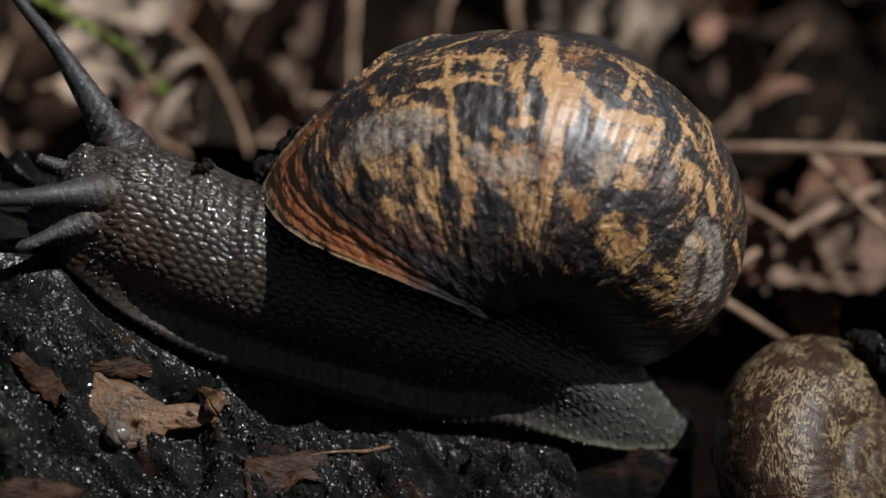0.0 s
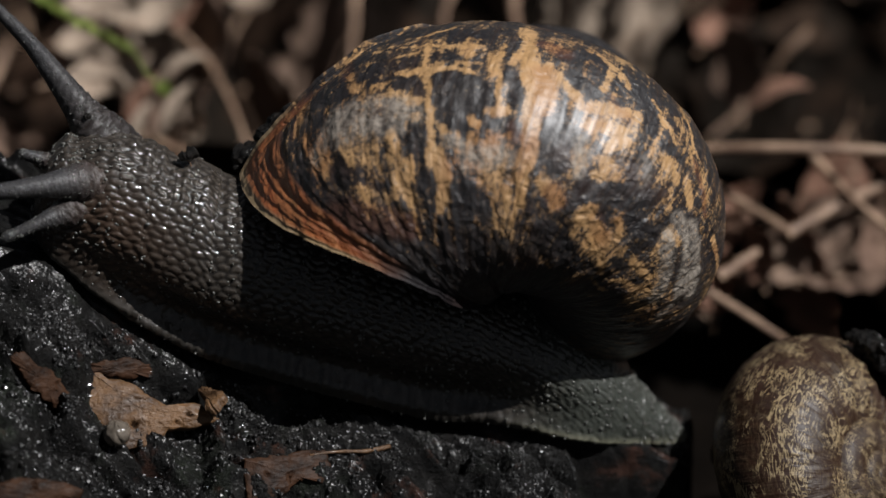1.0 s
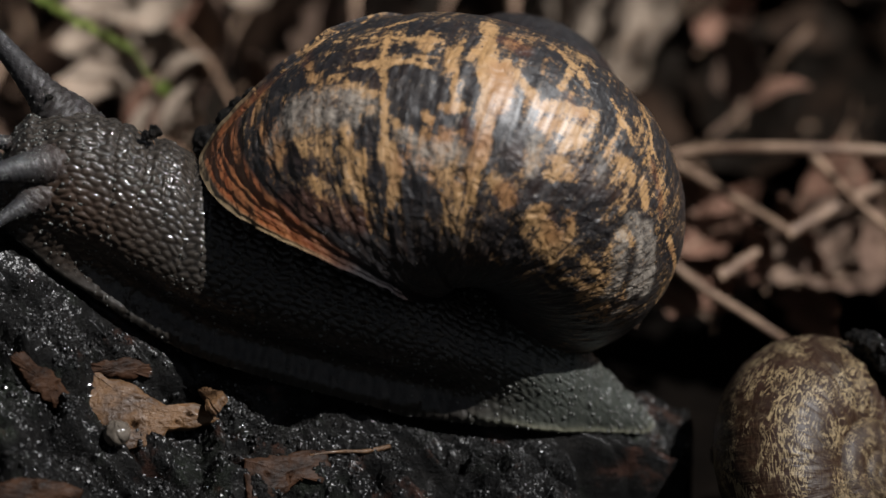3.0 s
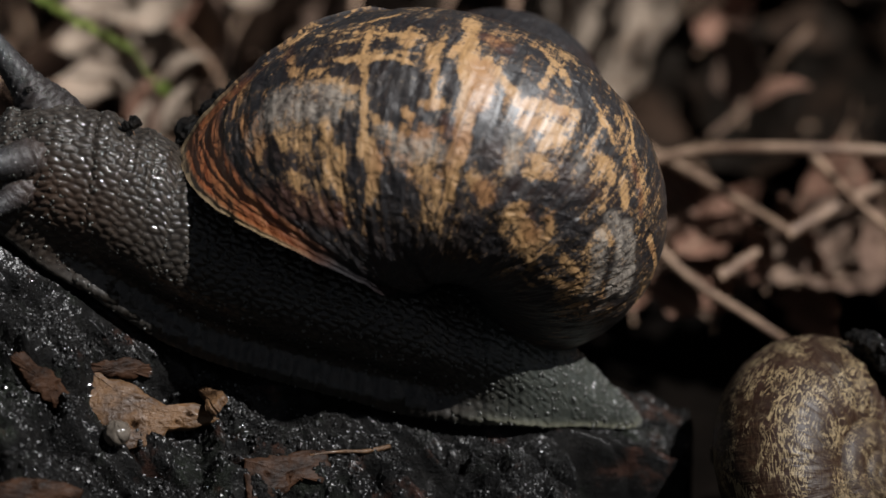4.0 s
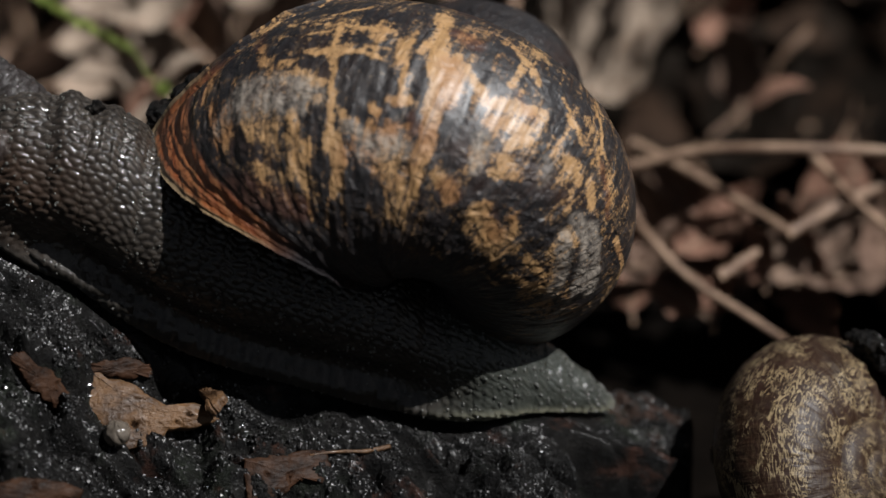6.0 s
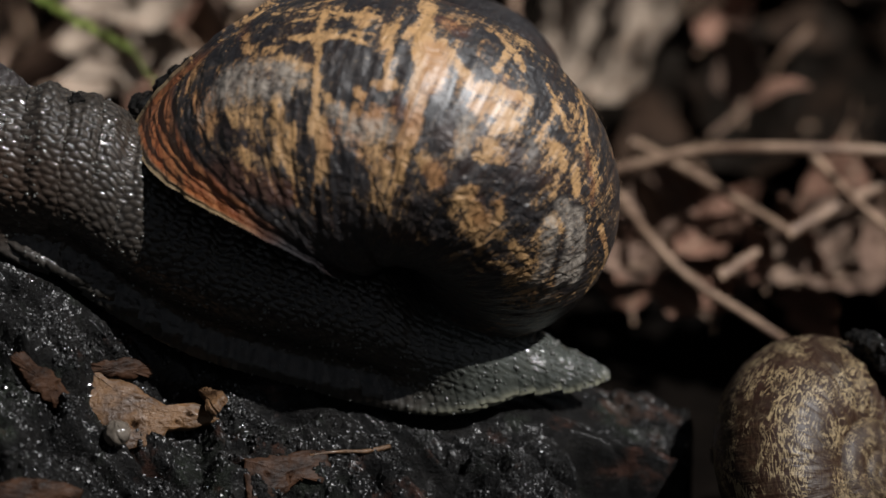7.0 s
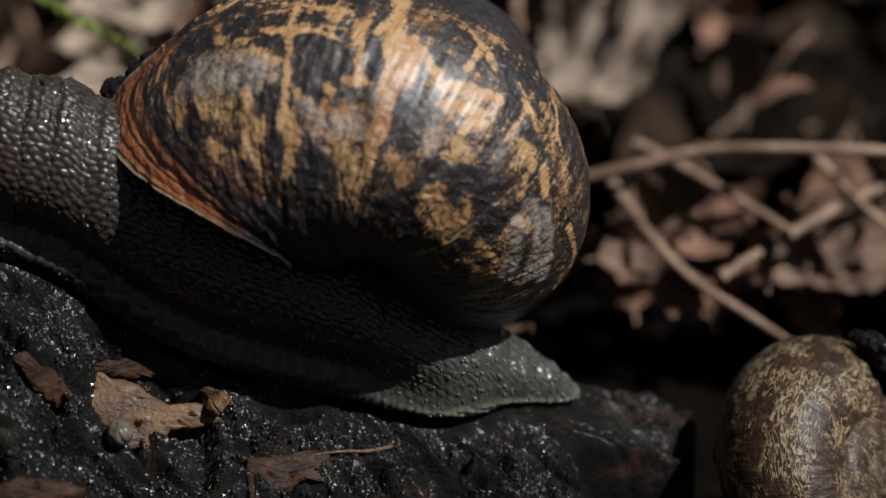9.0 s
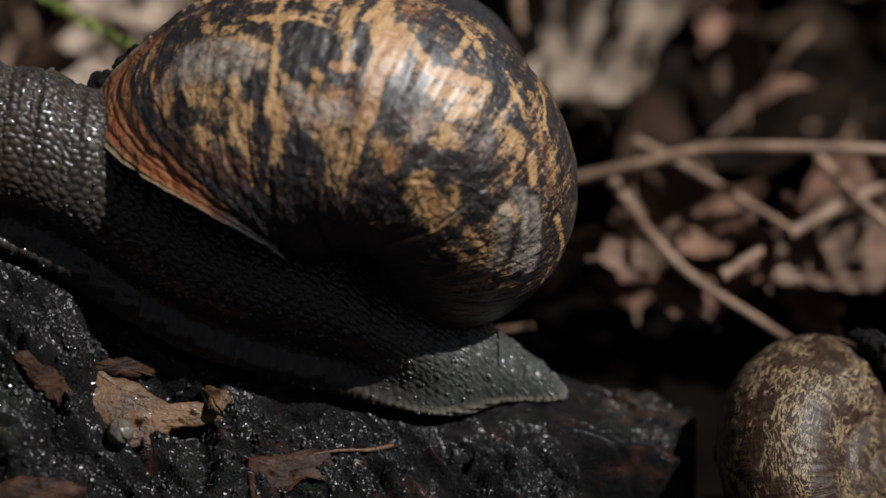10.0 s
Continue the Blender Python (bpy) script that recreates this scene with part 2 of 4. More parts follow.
def fbm(x, y, seed, octaves=4, gain=0.5):
    """Smooth fractal value noise, about -1 to 1, on arrays of places."""
    x, y = np.broadcast_arrays(np.asarray(x, float), np.asarray(y, float))
    out, amp, tot = np.zeros(x.shape), 1.0, 0.0
    for o in range(octaves):
        g = lattice(64, 64, seed * 17 + o)
        xi, yi = np.floor(x).astype(int), np.floor(y).astype(int)
        fx, fy = x - xi, y - yi
        fx, fy = fx * fx * (3 - 2 * fx), fy * fy * (3 - 2 * fy)
        a, b = g[xi % 64, yi % 64], g[(xi + 1) % 64, yi % 64]
        c, d = g[xi % 64, (yi + 1) % 64], g[(xi + 1) % 64, (yi + 1) % 64]
        out += amp * ((a + (b - a) * fx) * (1 - fy) + (c + (d - c) * fx) * fy - 0.5) * 2
        tot += amp
        x, y, amp = x * 2.03 + 5.7, y * 2.03 + 9.2, amp * gain
    return out / tot


def cells(x, y, seed):
    """Rounded bumps in a jittered, staggered grid: 1 on the bumps, 0 in the grooves."""
    x, y = np.broadcast_arrays(x, y)
    row = np.floor(y).astype(int)
    near, second = np.full(x.shape, 9.0), np.full(x.shape, 9.0)
    gx, gy = lattice(64, 64, seed), lattice(64, 64, seed + 1)
    for dr in (-1, 0, 1):
        r = row + dr
        xs = x + 0.5 * (r % 2)
        col = np.floor(xs).astype(int)
        for dc in (-1, 0, 1):
            c = col + dc
            d = np.hypot(xs - c - 0.25 - 0.5 * gx[r % 64, c % 64], y - r - 0.25 - 0.5 * gy[r % 64, c % 64])
            second = np.minimum(second, np.maximum(near, d))
            near = np.minimum(near, d)
    return smooth(second - near, 0.0, 0.5)


def smooth(x, lo, hi):
    t = np.clip((np.asarray(x, float) - lo) / (hi - lo), 0, 1)
    return t * t * (3 - 2 * t)


def make_mesh(name, verts, faces, material, attrs=None, flat=False):
    me = bpy.data.meshes.new(name)
    me.from_pydata((np.asarray(verts) / 1000).tolist(), [], np.asarray(faces).tolist() if not isinstance(faces, list) else faces)
    me.materials.append(material)
    if not flat:
        me.polygons.foreach_set("use_smooth", [True] * len(me.polygons))
    for key, vals in (attrs or {}).items():
        me.attributes.new(key, "FLOAT", "POINT").data.foreach_set("value", np.asarray(vals, np.float32).ravel())
    me.update()
    return me


def grid_faces(n, m, wrap=False, base=0):
    i = np.arange(n - 1)[:, None]
    j = np.arange(m if wrap else m - 1)[None]
    k = (j + 1) % m
    return (np.stack([i * m + j, (i + 1) * m + j, (i + 1) * m + k, i * m + k], -1) + base).reshape(-1, 4)


def part(name, me, parent=None, label="", place_at=(0, 0, 0)):
    ob = new(name, me)
    ob.parent = parent
    ob.location = Vector(place_at) / 1000
    if label:
        tagged(ob, label)
    return ob


def tube(points, radii, sides=12, caps=True):
    """Vertices and faces of a round tapered rod along points."""
    p = np.asarray(points, float)
    t = np.gradient(p, axis=0)
    t /= np.linalg.norm(t, axis=1, keepdims=True)
    ref = np.array((0.0, 0.0, 1.0)) if abs(t[0][2]) < 0.9 else np.array((0.0, 1.0, 0.0))
    a = np.cross(t, ref)
    a /= np.linalg.norm(a, axis=1, keepdims=True)
    b = np.cross(t, a)
    th = np.linspace(0, 2 * np.pi, sides, endpoint=False)
    r = np.broadcast_to(np.asarray(radii, float), (len(p),))[:, None, None]
    v = p[:, None] + r * (a[:, None] * np.cos(th)[None, :, None] + b[:, None] * np.sin(th)[None, :, None])
    f = grid_faces(len(p), sides, True).tolist()
    if caps:
        f += [list(range(sides))[::-1], list(range((len(p) - 1) * sides, len(p) * sides))]
    return v.reshape(-1, 3), f


def curve_through(points, n):
    """n places on a smooth curve through points."""
    p = np.asarray(points, float)
    q = np.vstack([2 * p[0] - p[1], p, 2 * p[-1] - p[-2]])
    out = []
    for x in np.linspace(0, len(p) - 1, n):
        i = min(int(x), len(p) - 2)
        f = x - i
        a, b, c, d = q[i:i + 4]
        out.append(0.5 * (2 * b + (c - a) * f + (2 * a - 5 * b + 4 * c - d) * f * f + (3 * b - a - 3 * c + d) * f ** 3))
    return np.array(out)


# ---- ground ----
def build_ground():
    a = np.sinh(np.linspace(-9, 9, 161)) / math.sinh(9)
    x, y = np.meshgrid(a * 60000, a * 60000 + 60, indexing="ij")
    near = np.exp(-(x ** 2 + (y - 60) ** 2) / 400 ** 2)
    z = near * (2.5 * fbm(x / 18, y / 18, 3) - 1.5)
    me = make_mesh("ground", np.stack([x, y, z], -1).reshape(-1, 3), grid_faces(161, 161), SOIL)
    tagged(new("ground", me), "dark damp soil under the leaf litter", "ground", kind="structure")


# ---- log ----
PATH_X = np.array((-60, -31.4, -26.2, -22.6, -17.4, -9.0, -0.6, 4.6, 10.6, 14.6, 18.6, 26))
PATH_Z = np.array((12, 3.0, 0.62, -2.6, -5.8, -8.6, -11.2, -11.5, -13.5, -15.2, -16.8, -19.5)) + 30.0


def sole(x):
    """Height of the crest of the log that the snail crawls along."""
    x = np.asarray(x, float)
    return sum(np.interp(x + d, PATH_X, PATH_Z) for d in (-1.5, -0.75, 0, 0.75, 1.5)) / 5


def log_height(x, y):
    x, y = np.asarray(x, float), np.asarray(y, float)
    z = sole(x)
    front = np.maximum(0, -y - 4.2)
    z = z - 0.42 * front - 0.012 * front ** 2 - 0.5 * smooth(-y, 3.6, 5.2)
    rim = np.interp(x, (-40, -24, -12, 6, 18), (9, 7.5, 4.0, 3.0, 3.5)) + 1.2 * fbm(x / 4, 0 * x, 8, 3)
    z = z - 1.3 * np.maximum(0, y - rim) ** 1.25
    z = z - 30 * smooth(x, 18.0 + 0.9 * fbm(y / 3, 0 * y, 5, 3), 19.4)
    z = z - 7.0 * smooth(x + 0.35 * (y + 5), 8.8, 10.2) * smooth(-y, 3.6, 5.6)
    ledge = np.interp(x, (-40, -31, -26, -21, -17.5, -16), (-12.5, -11, -9.8, -8.0, -6.0, -5.2)) + 0.7 * fbm(x / 1.1, 0 * x, 14, 4, 0.65)
    z = z - 1.5 * smooth(-(y - ledge), -0.15, 0.45) * smooth(-x, 15.5, 17)
    hole = ((x + 11.5) / 2.2) ** 2 + ((y + 6.4) / 1.2) ** 2
    z = z - 2.2 * np.exp(-hole)
    z = z - 2.0 * np.exp(-((x + 18.6 - 0.5 * (y + 7)) / 2.6) ** 2 - ((y + 6.9) / 0.8) ** 2)
    free = np.maximum(0.25 + 0.75 * smooth(np.abs(y + 0.3), 4.6, 6.5), 0.7 * smooth(x, 9, 14))
    rough = 1.2 * fbm(x / 6.5 + y / 9, y / 4, 11, 4) + 0.75 * fbm(x / 1.9, y / 1.1, 12, 5, 0.7) + 0.5 * np.maximum(0, fbm(x / 2.6 + 4, y / 2.0, 15, 3)) * 2
    crack = -1.0 * np.exp(-(fbm(x / 8 + 3, (y + 0.35 * x) / 3.0, 13, 3) / 0.12) ** 2)
    open_side = smooth(-y, 5.5, 8.5)
    return np.maximum(z + free * (rough * (1 + 0.45 * open_side) + crack * (1 + 0.8 * open_side)), -8)


def build_log():
    x = np.concatenate([np.arange(-62, -34, 0.5), np.arange(-34, 24, 0.13)])
    y = np.concatenate([np.arange(-42, -24, 0.5), np.arange(-24, 8, 0.13), np.arange(8, 20, 0.5)])
    gx, gy = np.meshgrid(x, y, indexing="ij")
    z = log_height(gx, gy)
    bare = 0.6 * smooth(gx, 8.0, 13) * smooth(gy, -1.8, 0.2) * smooth(fbm(gx / 1.2, gy / 0.9, 21, 4, 0.65), 0.0, 0.35)
    me = make_mesh("log", np.stack([gx, gy, z], -1).reshape(-1, 3), grid_faces(len(x), len(y)), WOOD, {"bare": bare})
    tagged(new("log", me), "black wet rotting log with cracked crumbly surface", "log")


def on_log(u, v, lift=0.0):
    """Where the line of sight (u, v) meets the log."""
    w = -25.0
    while w < 30:
        p = place(u, v, w)
        if p[2] < log_height(p[0], p[1]) + lift:
            return p
        w += 0.1
    return place(u, v, 0)


# ---- snail ----
TIMES = (0, 0.5, 1, 1.5, 2, 2.5, 4, 4.5, 5, 5.5, 7, 7.5, 8, 8.5, 9, 9.5, 10)
HEAD_DX = np.array((0, 11, 25, 37, 49, 65, 111, 123, 137, 150, 196, 210, 226, 241, 257, 271, 285)) * -0.04
TAIL_DX = np.array((0, 15, 34, 52, 68, 84, 130, 149, 166, 181, 216, 228, 240, 251, 262, 273, 285)) * -0.04
TIP_DX = np.array((0, 10, 17, 32, 48, 60, 97, 110, 118, 135, 148, 158, 178, 200, 212, 222, 236)) * -0.04
TAIL_LIFT = np.array((0, 0, 0, 0, 0, 0, 0, 0, 0, 0, 3.0, 3.5, 2.2, 1.2, 0.6, 0.3, 0.2))
SHELL_TURN = ((0, 0, 0), (0.27, 0.87, -0.79), (0.64, 0.58, -1.12), (0.52, 0.67, -1.37), (1.03, 0.9, -1.29), (-0.19, 1.72, -2.22), (-1.79, 2.73, -4.03), (-2.03, 3.2, -4.7), (-2.89, 3.37, -5.61), (-3.6, 3.76, -6.19), (-1.32, 2.7, -5.78), (-0.62, 2.42, -5.62), (-1.77, 2.92, -6.35), (-2.7, 2.86, -7.2), (-2.82, 2.85, -7.38), (-1.12, 2.47, -7.11), (-0.67, 2.51, -7.25))
SHELL_DX = np.array((0, -0.7, -1.5, -2.23, -2.93, -3.51, -5.57, -6.03, -6.6, -7.07, -8.84, -9.36, -9.84, -10.41, -11.04, -11.49, -12.01))
SHELL_DV = np.array((0, 0.23, 0.57, 0.81, 0.9, 1.09, 1.6, 1.72, 1.82, 1.97, 2.78, 3.01, 3.06, 3.13, 3.38, 3.62, 3.73))
SHELL_HUB = place(4.24, 4.24, 2)


LIP_ROUND = (-0.5, -0.35, -0.25, -0.186, -0.143, -0.094, -0.05, -0.014, 0.016, 0.028, 0.05, 0.072, 0.1, 0.2, 0.5)
LIP_START = (0.2, 0.2, 0.17, 0.134, 0.109, 0.085, 0.07, 0.061, 0.055, 0.08, 0.11, 0.126, 0.14, 0.17, 0.2)


def stroke_field(g, r, strokes):
    """How far each place lies within any of the strokes, with ragged edges."""
    gm = 115 * (g + 0.003 * fbm(g * 90 + 3, r * 30 + 5, 37, 4, 0.65))
    rm = 70 * (r + 0.0060 * fbm(g * 130 + 7, r * 45 + 2, 38, 4, 0.65))
    out = np.zeros_like(g)
    for g0, r0, g1, r1, w, amount in strokes:
        ax, ay, dx, dy = 115 * g0, 70 * r0, 115 * (g1 - g0), 70 * (r1 - r0)
        t = np.clip(((gm - ax) * dx + (rm - ay) * dy) / max(dx * dx + dy * dy, 1e-6), 0, 1)
        d = np.hypot(gm - ax - t * dx, rm - ay - t * dy)
        out = np.maximum(out, amount * smooth(-d, -1.3 * w - 0.1, -0.6 * w))
    return out


def make_shell(name, material, turns, marks, n=300, m=90, scale=1.0, grow=2.1956, shape=(10.526, 11.878, 10.155, 15.786, -0.26), rise=0.0):
    """A right-handed coiled shell, its point at the origin and its axis along z; growth runs back from the mouth."""
    a, b, rc, drop = (q * scale for q in shape[:4])
    lean = shape[4]
    rate = math.log(grow) / (2 * math.pi)
    ph = 2 * math.pi * np.concatenate([np.linspace(0, 0.6, n), np.linspace(0.6, 1, n // 4)[1:], np.linspace(1, turns, n // 2)[1:]])[:, None]
    th = np.linspace(0, 2 * math.pi, m, endpoint=False)[None]
    start = np.interp((th / (2 * math.pi) + 0.5) % 1 - 0.5, LIP_ROUND, LIP_START) * 2 * math.pi * (lean != 0)
    back, ph = ph, ph + start * np.exp(-ph / 1.2)
    g = np.exp(-rate * ph)
    lines = 0.03 * fbm(ph * 60, th * 1.2 / np.pi, 31, 2) + 0.04 * fbm(ph * 17, th * 1.0 / np.pi, 32, 2)
    dent = 0.16 * fbm(ph * 9, np.cos(th) * 4 + 9, 33, 3) + 0.09 * fbm(ph * 26, np.cos(th) * 12 + 9 + np.sin(th), 34, 3)
    mouth = np.exp(-back / 0.06)
    ridges = (0.16 * fbm(back * 40, th * 0.7, 35, 3) - 0.25 * np.exp(-((back - 0.2) / 0.05) ** 2)) * np.exp(-back / 0.35)
    d = (lines + dent + ridges + 0.35 * mouth) * scale
    spire = smooth(ph, 0.62 * 2 * math.pi, 1.15 * 2 * math.pi) * (rise > 0)
    ca, sb = (a + d) * np.cos(th), (b + d) * np.sin(th) * (1 + 0.4 * spire)
    r = g * (rc + ca * math.cos(lean) - sb * math.sin(lean))
    z = g * (-drop + ca * math.sin(lean) + sb * math.cos(lean)) + rise * spire
    v = np.stack([r * np.cos(ph), r * np.sin(ph), z + 0 * r], -1)
    one = np.ones_like(r)
    gr, rd = ph / (2 * math.pi) * one, (th / (2 * math.pi)) * one
    rd = np.where(rd > 0.5, rd - 1, rd)
    amber, black, wear_sheen, rust = (stroke_field(gr, rd, q) for q in marks)
    blot_shade = 0.35 + 0.05 * np.sin(rd * 2 * math.pi * 8.0 + 0.5) + 0.48 * amber - 0.36 * black * (1 - 0.7 * amber)
    blot_shade = blot_shade - 0.25 * np.exp(-((back - 0.40) / 0.06) ** 2) * (0.6 + 0.5 * fbm(th * 3, 0 * th, 36, 3))
    # shade painted on the underside; the older whorls are darker brown
    blot_shade = blot_shade - 0.32 * smooth(-rd, 0.16, 0.27) - 0.45 * smooth(gr, 0.6, 0.8)
    lip = smooth(-back, -0.34 - 0.03 * np.sin(th * 3), -0.27) * one * smooth(-rd, -0.05, -0.02) * smooth(rd, -0.22, -0.13)
    rim = smooth(-back, -0.06, -0.03) * one * smooth(rd, -0.2, -0.15) * smooth(-rd, -0.05, -0.03)
    # shade painted along the lower edge of the mouth
    blot_shade = blot_shade - 0.8 * np.exp(-back / 0.25) * smooth(-rd, 0.075, 0.12)
    nn = v.shape[0]
    me = make_mesh(name, v.reshape(-1, 3), grid_faces(nn, m, True), material,
                   {"growth": gr, "round": rd, "blot_shade": np.clip(blot_shade, -1, 2), "worn_sheen": np.clip(wear_sheen, 0, 1), "rust": rust, "lip": lip, "rim": rim})
    return me


def euler3(a, b, c):
    return (Matrix.Rotation(c, 3, "Z") @ Matrix.Rotation(b, 3, "Y") @ Matrix.Rotation(a, 3, "X"))


SHELL_SIZE = 1.015
SHELL_REST = TILT @ euler3(0.8397, -0.134, 2.9593)
SHELL_TIP = CENTRE + np.array(TILT @ Vector((9.728 * SHELL_SIZE, 12.0, 7.81 * SHELL_SIZE)))

BX = np.array((85, 92, 105, 130, 200, 300, 420, 600, 800, 950, 1050, 1110, 1160, 1200, 1230, 1250))
BW = np.array((0.3, 1.9, 3.0, 4.0, 5.0, 5.6, 6.0, 6.2, 6.0, 5.7, 5.2, 4.3, 2.9, 1.7, 0.9, 0.2))
BH = np.array((0.8, 4.0, 5.8, 7.4, 9.8, 10.9, 11.2, 11.0, 10.0, 7.4, 6.2, 5.0, 3.2, 1.9, 1.0, 0.3))
CUTS = (80, 260, 300, 340, 380, 420, 460, 500, 545, 590, 635, 680, 725, 770, 815, 860, 905, 950, 990, 1030, 1070, 1105, 1140, 1170, 1200, 1255)


def slope(x):
    return math.atan2(float(sole(x + 4) - sole(x - 4)), 8.0)


def station(px):
    return (px - 784) * 0.04


def shift(px, i):
    return float(np.interp(px, (370, 700, 1140, 1240), (HEAD_DX[i], 0.9 * SHELL_DX[i], TAIL_DX[i], TIP_DX[i])))


def body_grid(lo, hi):
    """Skin of the resting body between two stations; the ends dip under the neighbours."""
    over = 30
    px = np.arange(lo - over, hi + over + 0.1, 3.2)
    px = px[(px > 84.9) & (px < 1250.1)]
    q = np.linspace(0, 1, 230)
    w, h = np.interp(px, BX, BW)[:, None], np.interp(px, BX, BH)[:, None]
    s = px[:, None] * 0.04
    ang = math.pi * q[None]
    side = np.cos(ang)
    wob = 1 + 0.05 * fbm(s / 1.2, side * 1.0 + 3, 41, 3)
    full = np.interp(px, (85, 250, 500, 850, 1050), (0.8, 0.8, 0.62, 0.62, 0.8))[:, None]
    z = h * np.sin(ang) ** full * wob + 0.25
    skirt = np.exp(-((z - 0.25) / 0.38) ** 2)
    waist = np.interp(px, (85, 180, 330, 860, 1000, 1150), (0, 0.35, 2.2, 2.0, 0.7, 0.1))[:, None] * np.exp(-((z - 2.1) / 1.9) ** 2)
    y = -np.sign(side) * (w * np.abs(side) ** 0.9 - waist + 0.4 * skirt * np.minimum(1, waist))
    run = np.concatenate([np.zeros((len(px), 1)), np.cumsum(np.hypot(np.diff(y, axis=1), np.diff(z, axis=1)), axis=1)], 1)
    arc = run - run[:, 115:116]
    # raised grains: jittered cells, longer along the body, smaller near the sole
    size = np.interp(np.abs(side), (0, 0.75, 0.97, 1), (1.0, 1.0, 0.75, 0.6))
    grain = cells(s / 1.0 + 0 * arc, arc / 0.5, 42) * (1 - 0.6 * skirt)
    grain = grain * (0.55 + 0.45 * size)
    amp = np.interp(px, (85, 130, 200, 900, 1100), (0.05, 0.09, 0.14, 0.10, 0.07))[:, None]
    fluting = 0.05 * skirt * np.sin(s * 10 + 2 * fbm(s, 0 * s, 44, 2))
    wrinkle = 0.09 * smooth(px, 880, 1000)[:, None] * (np.abs(np.sin(s * 5.2 + 1.5 * fbm(s / 2, arc / 2, 45, 2))) ** 0.4 + 0.6 * np.abs(np.sin(arc * 4.2 + 1.2 * fbm(s / 2, arc / 2, 46, 2))) ** 0.4)
    d = amp * grain + fluting + wrinkle
    y = y - d * side
    z = z + d * np.sin(ang)
    sink = np.maximum(0, np.maximum(lo - px, px - hi))[:, None] * 0.04
    k = 1 - 0.35 * sink / np.maximum(w, 1)
    y, z = y * k, z * k
    x = station(px)
    a = 0.3 * np.array([slope(t) for t in x])[:, None]
    base = sole(x)[:, None]
    v = np.stack([x[:, None] - np.sin(a) * z, y, base + np.cos(a) * z], -1)
    face = smooth(-px, -400, -170)[:, None] * np.exp(-((q[None] - 0.16) / 0.12) ** 2) * (px > 100)[:, None]
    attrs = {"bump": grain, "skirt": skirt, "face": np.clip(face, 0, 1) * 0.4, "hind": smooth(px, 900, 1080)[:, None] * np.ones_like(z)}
    n, m = v.shape[:2]
    # flat sole
    f = np.vstack([grid_faces(n, m), np.stack([np.arange(n - 1) * m + m - 1, np.arange(1, n) * m + m - 1, np.arange(1, n) * m, np.arange(n - 1) * m], -1)])
    return v.reshape(-1, 3), f, attrs


def body_pose(px, i):
    x = station(px) + shift(px, i)
    lift = TAIL_LIFT[i] * max(0.0, (px - 880) / 365) ** 1.6
    tip = math.atan2(TAIL_LIFT[i] * 1.6 * max(0.0, (px - 880) / 365) ** 0.6, 11.8)
    turn = Matrix.Rotation(-0.4 * (slope(x) - slope(station(px))) - tip, 4, "Y")
    return Matrix.Translation(Vector((x, 0, float(sole(x)) + lift)) / 1000) @ turn


def snail_pose(i):
    x = station(600) + HEAD_DX[i]
    return Matrix.Translation(Vector((x, 0, float(sole(x)))) / 1000)


def shell_pose(i):
    r = Vector([radians(a) for a in SHELL_TURN[i]])
    turn = Matrix.Rotation(r.length, 3, r.normalized()) if r.length > 1e-6 else Matrix.Identity(3)
    swap = Matrix(((1, 0, 0), (0, 0, 1), (0, 1, 0)))
    turn = TILT @ (swap @ turn @ swap) @ TILT.transposed()
    hub = Vector(SHELL_HUB) + Vector((SHELL_DX[i], 0, SHELL_DV[i] / CP))
    tip = hub + turn @ (Vector(SHELL_TIP) - Vector(SHELL_HUB))
    return Matrix.Translation(tip / 1000) @ (turn @ SHELL_REST).to_4x4()


# marks on the shell, each a ragged stroke: growth and round of both ends, half width in mm, amount
AMBER_STREAKS = ((0.247, 0.113, 0.257, 0.037, 0.64, 1), (0.257, 0.037, 0.267, -0.016, 0.72, 1), (0.267, -0.016, 0.273, -0.082, 0.80, 1), (0.272, -0.082, 0.275, -0.133,
    0.52, 0.9), (0.273, -0.133, 0.277, -0.183, 0.28, 0.6), (0.192, 0.061, 0.196, 0.013, 0.28, 1), (0.196, 0.013, 0.201, -0.030, 0.24, 0.9), (0.202, -0.033, 0.205, -0.073,
    0.28, 0.9), (0.207, -0.082, 0.214, -0.108, 0.60, 1), (0.214, -0.117, 0.210, -0.142, 0.44, 0.9), (0.204, -0.150, 0.198, -0.183, 0.16, 0.8), (0.186, -0.140, 0.185,
    -0.175, 0.16, 0.6), (0.238, 0.049, 0.245, -0.025, 0.20, 0.8), (0.246, 0.032, 0.250, 0.061, 0.28, 0.8))
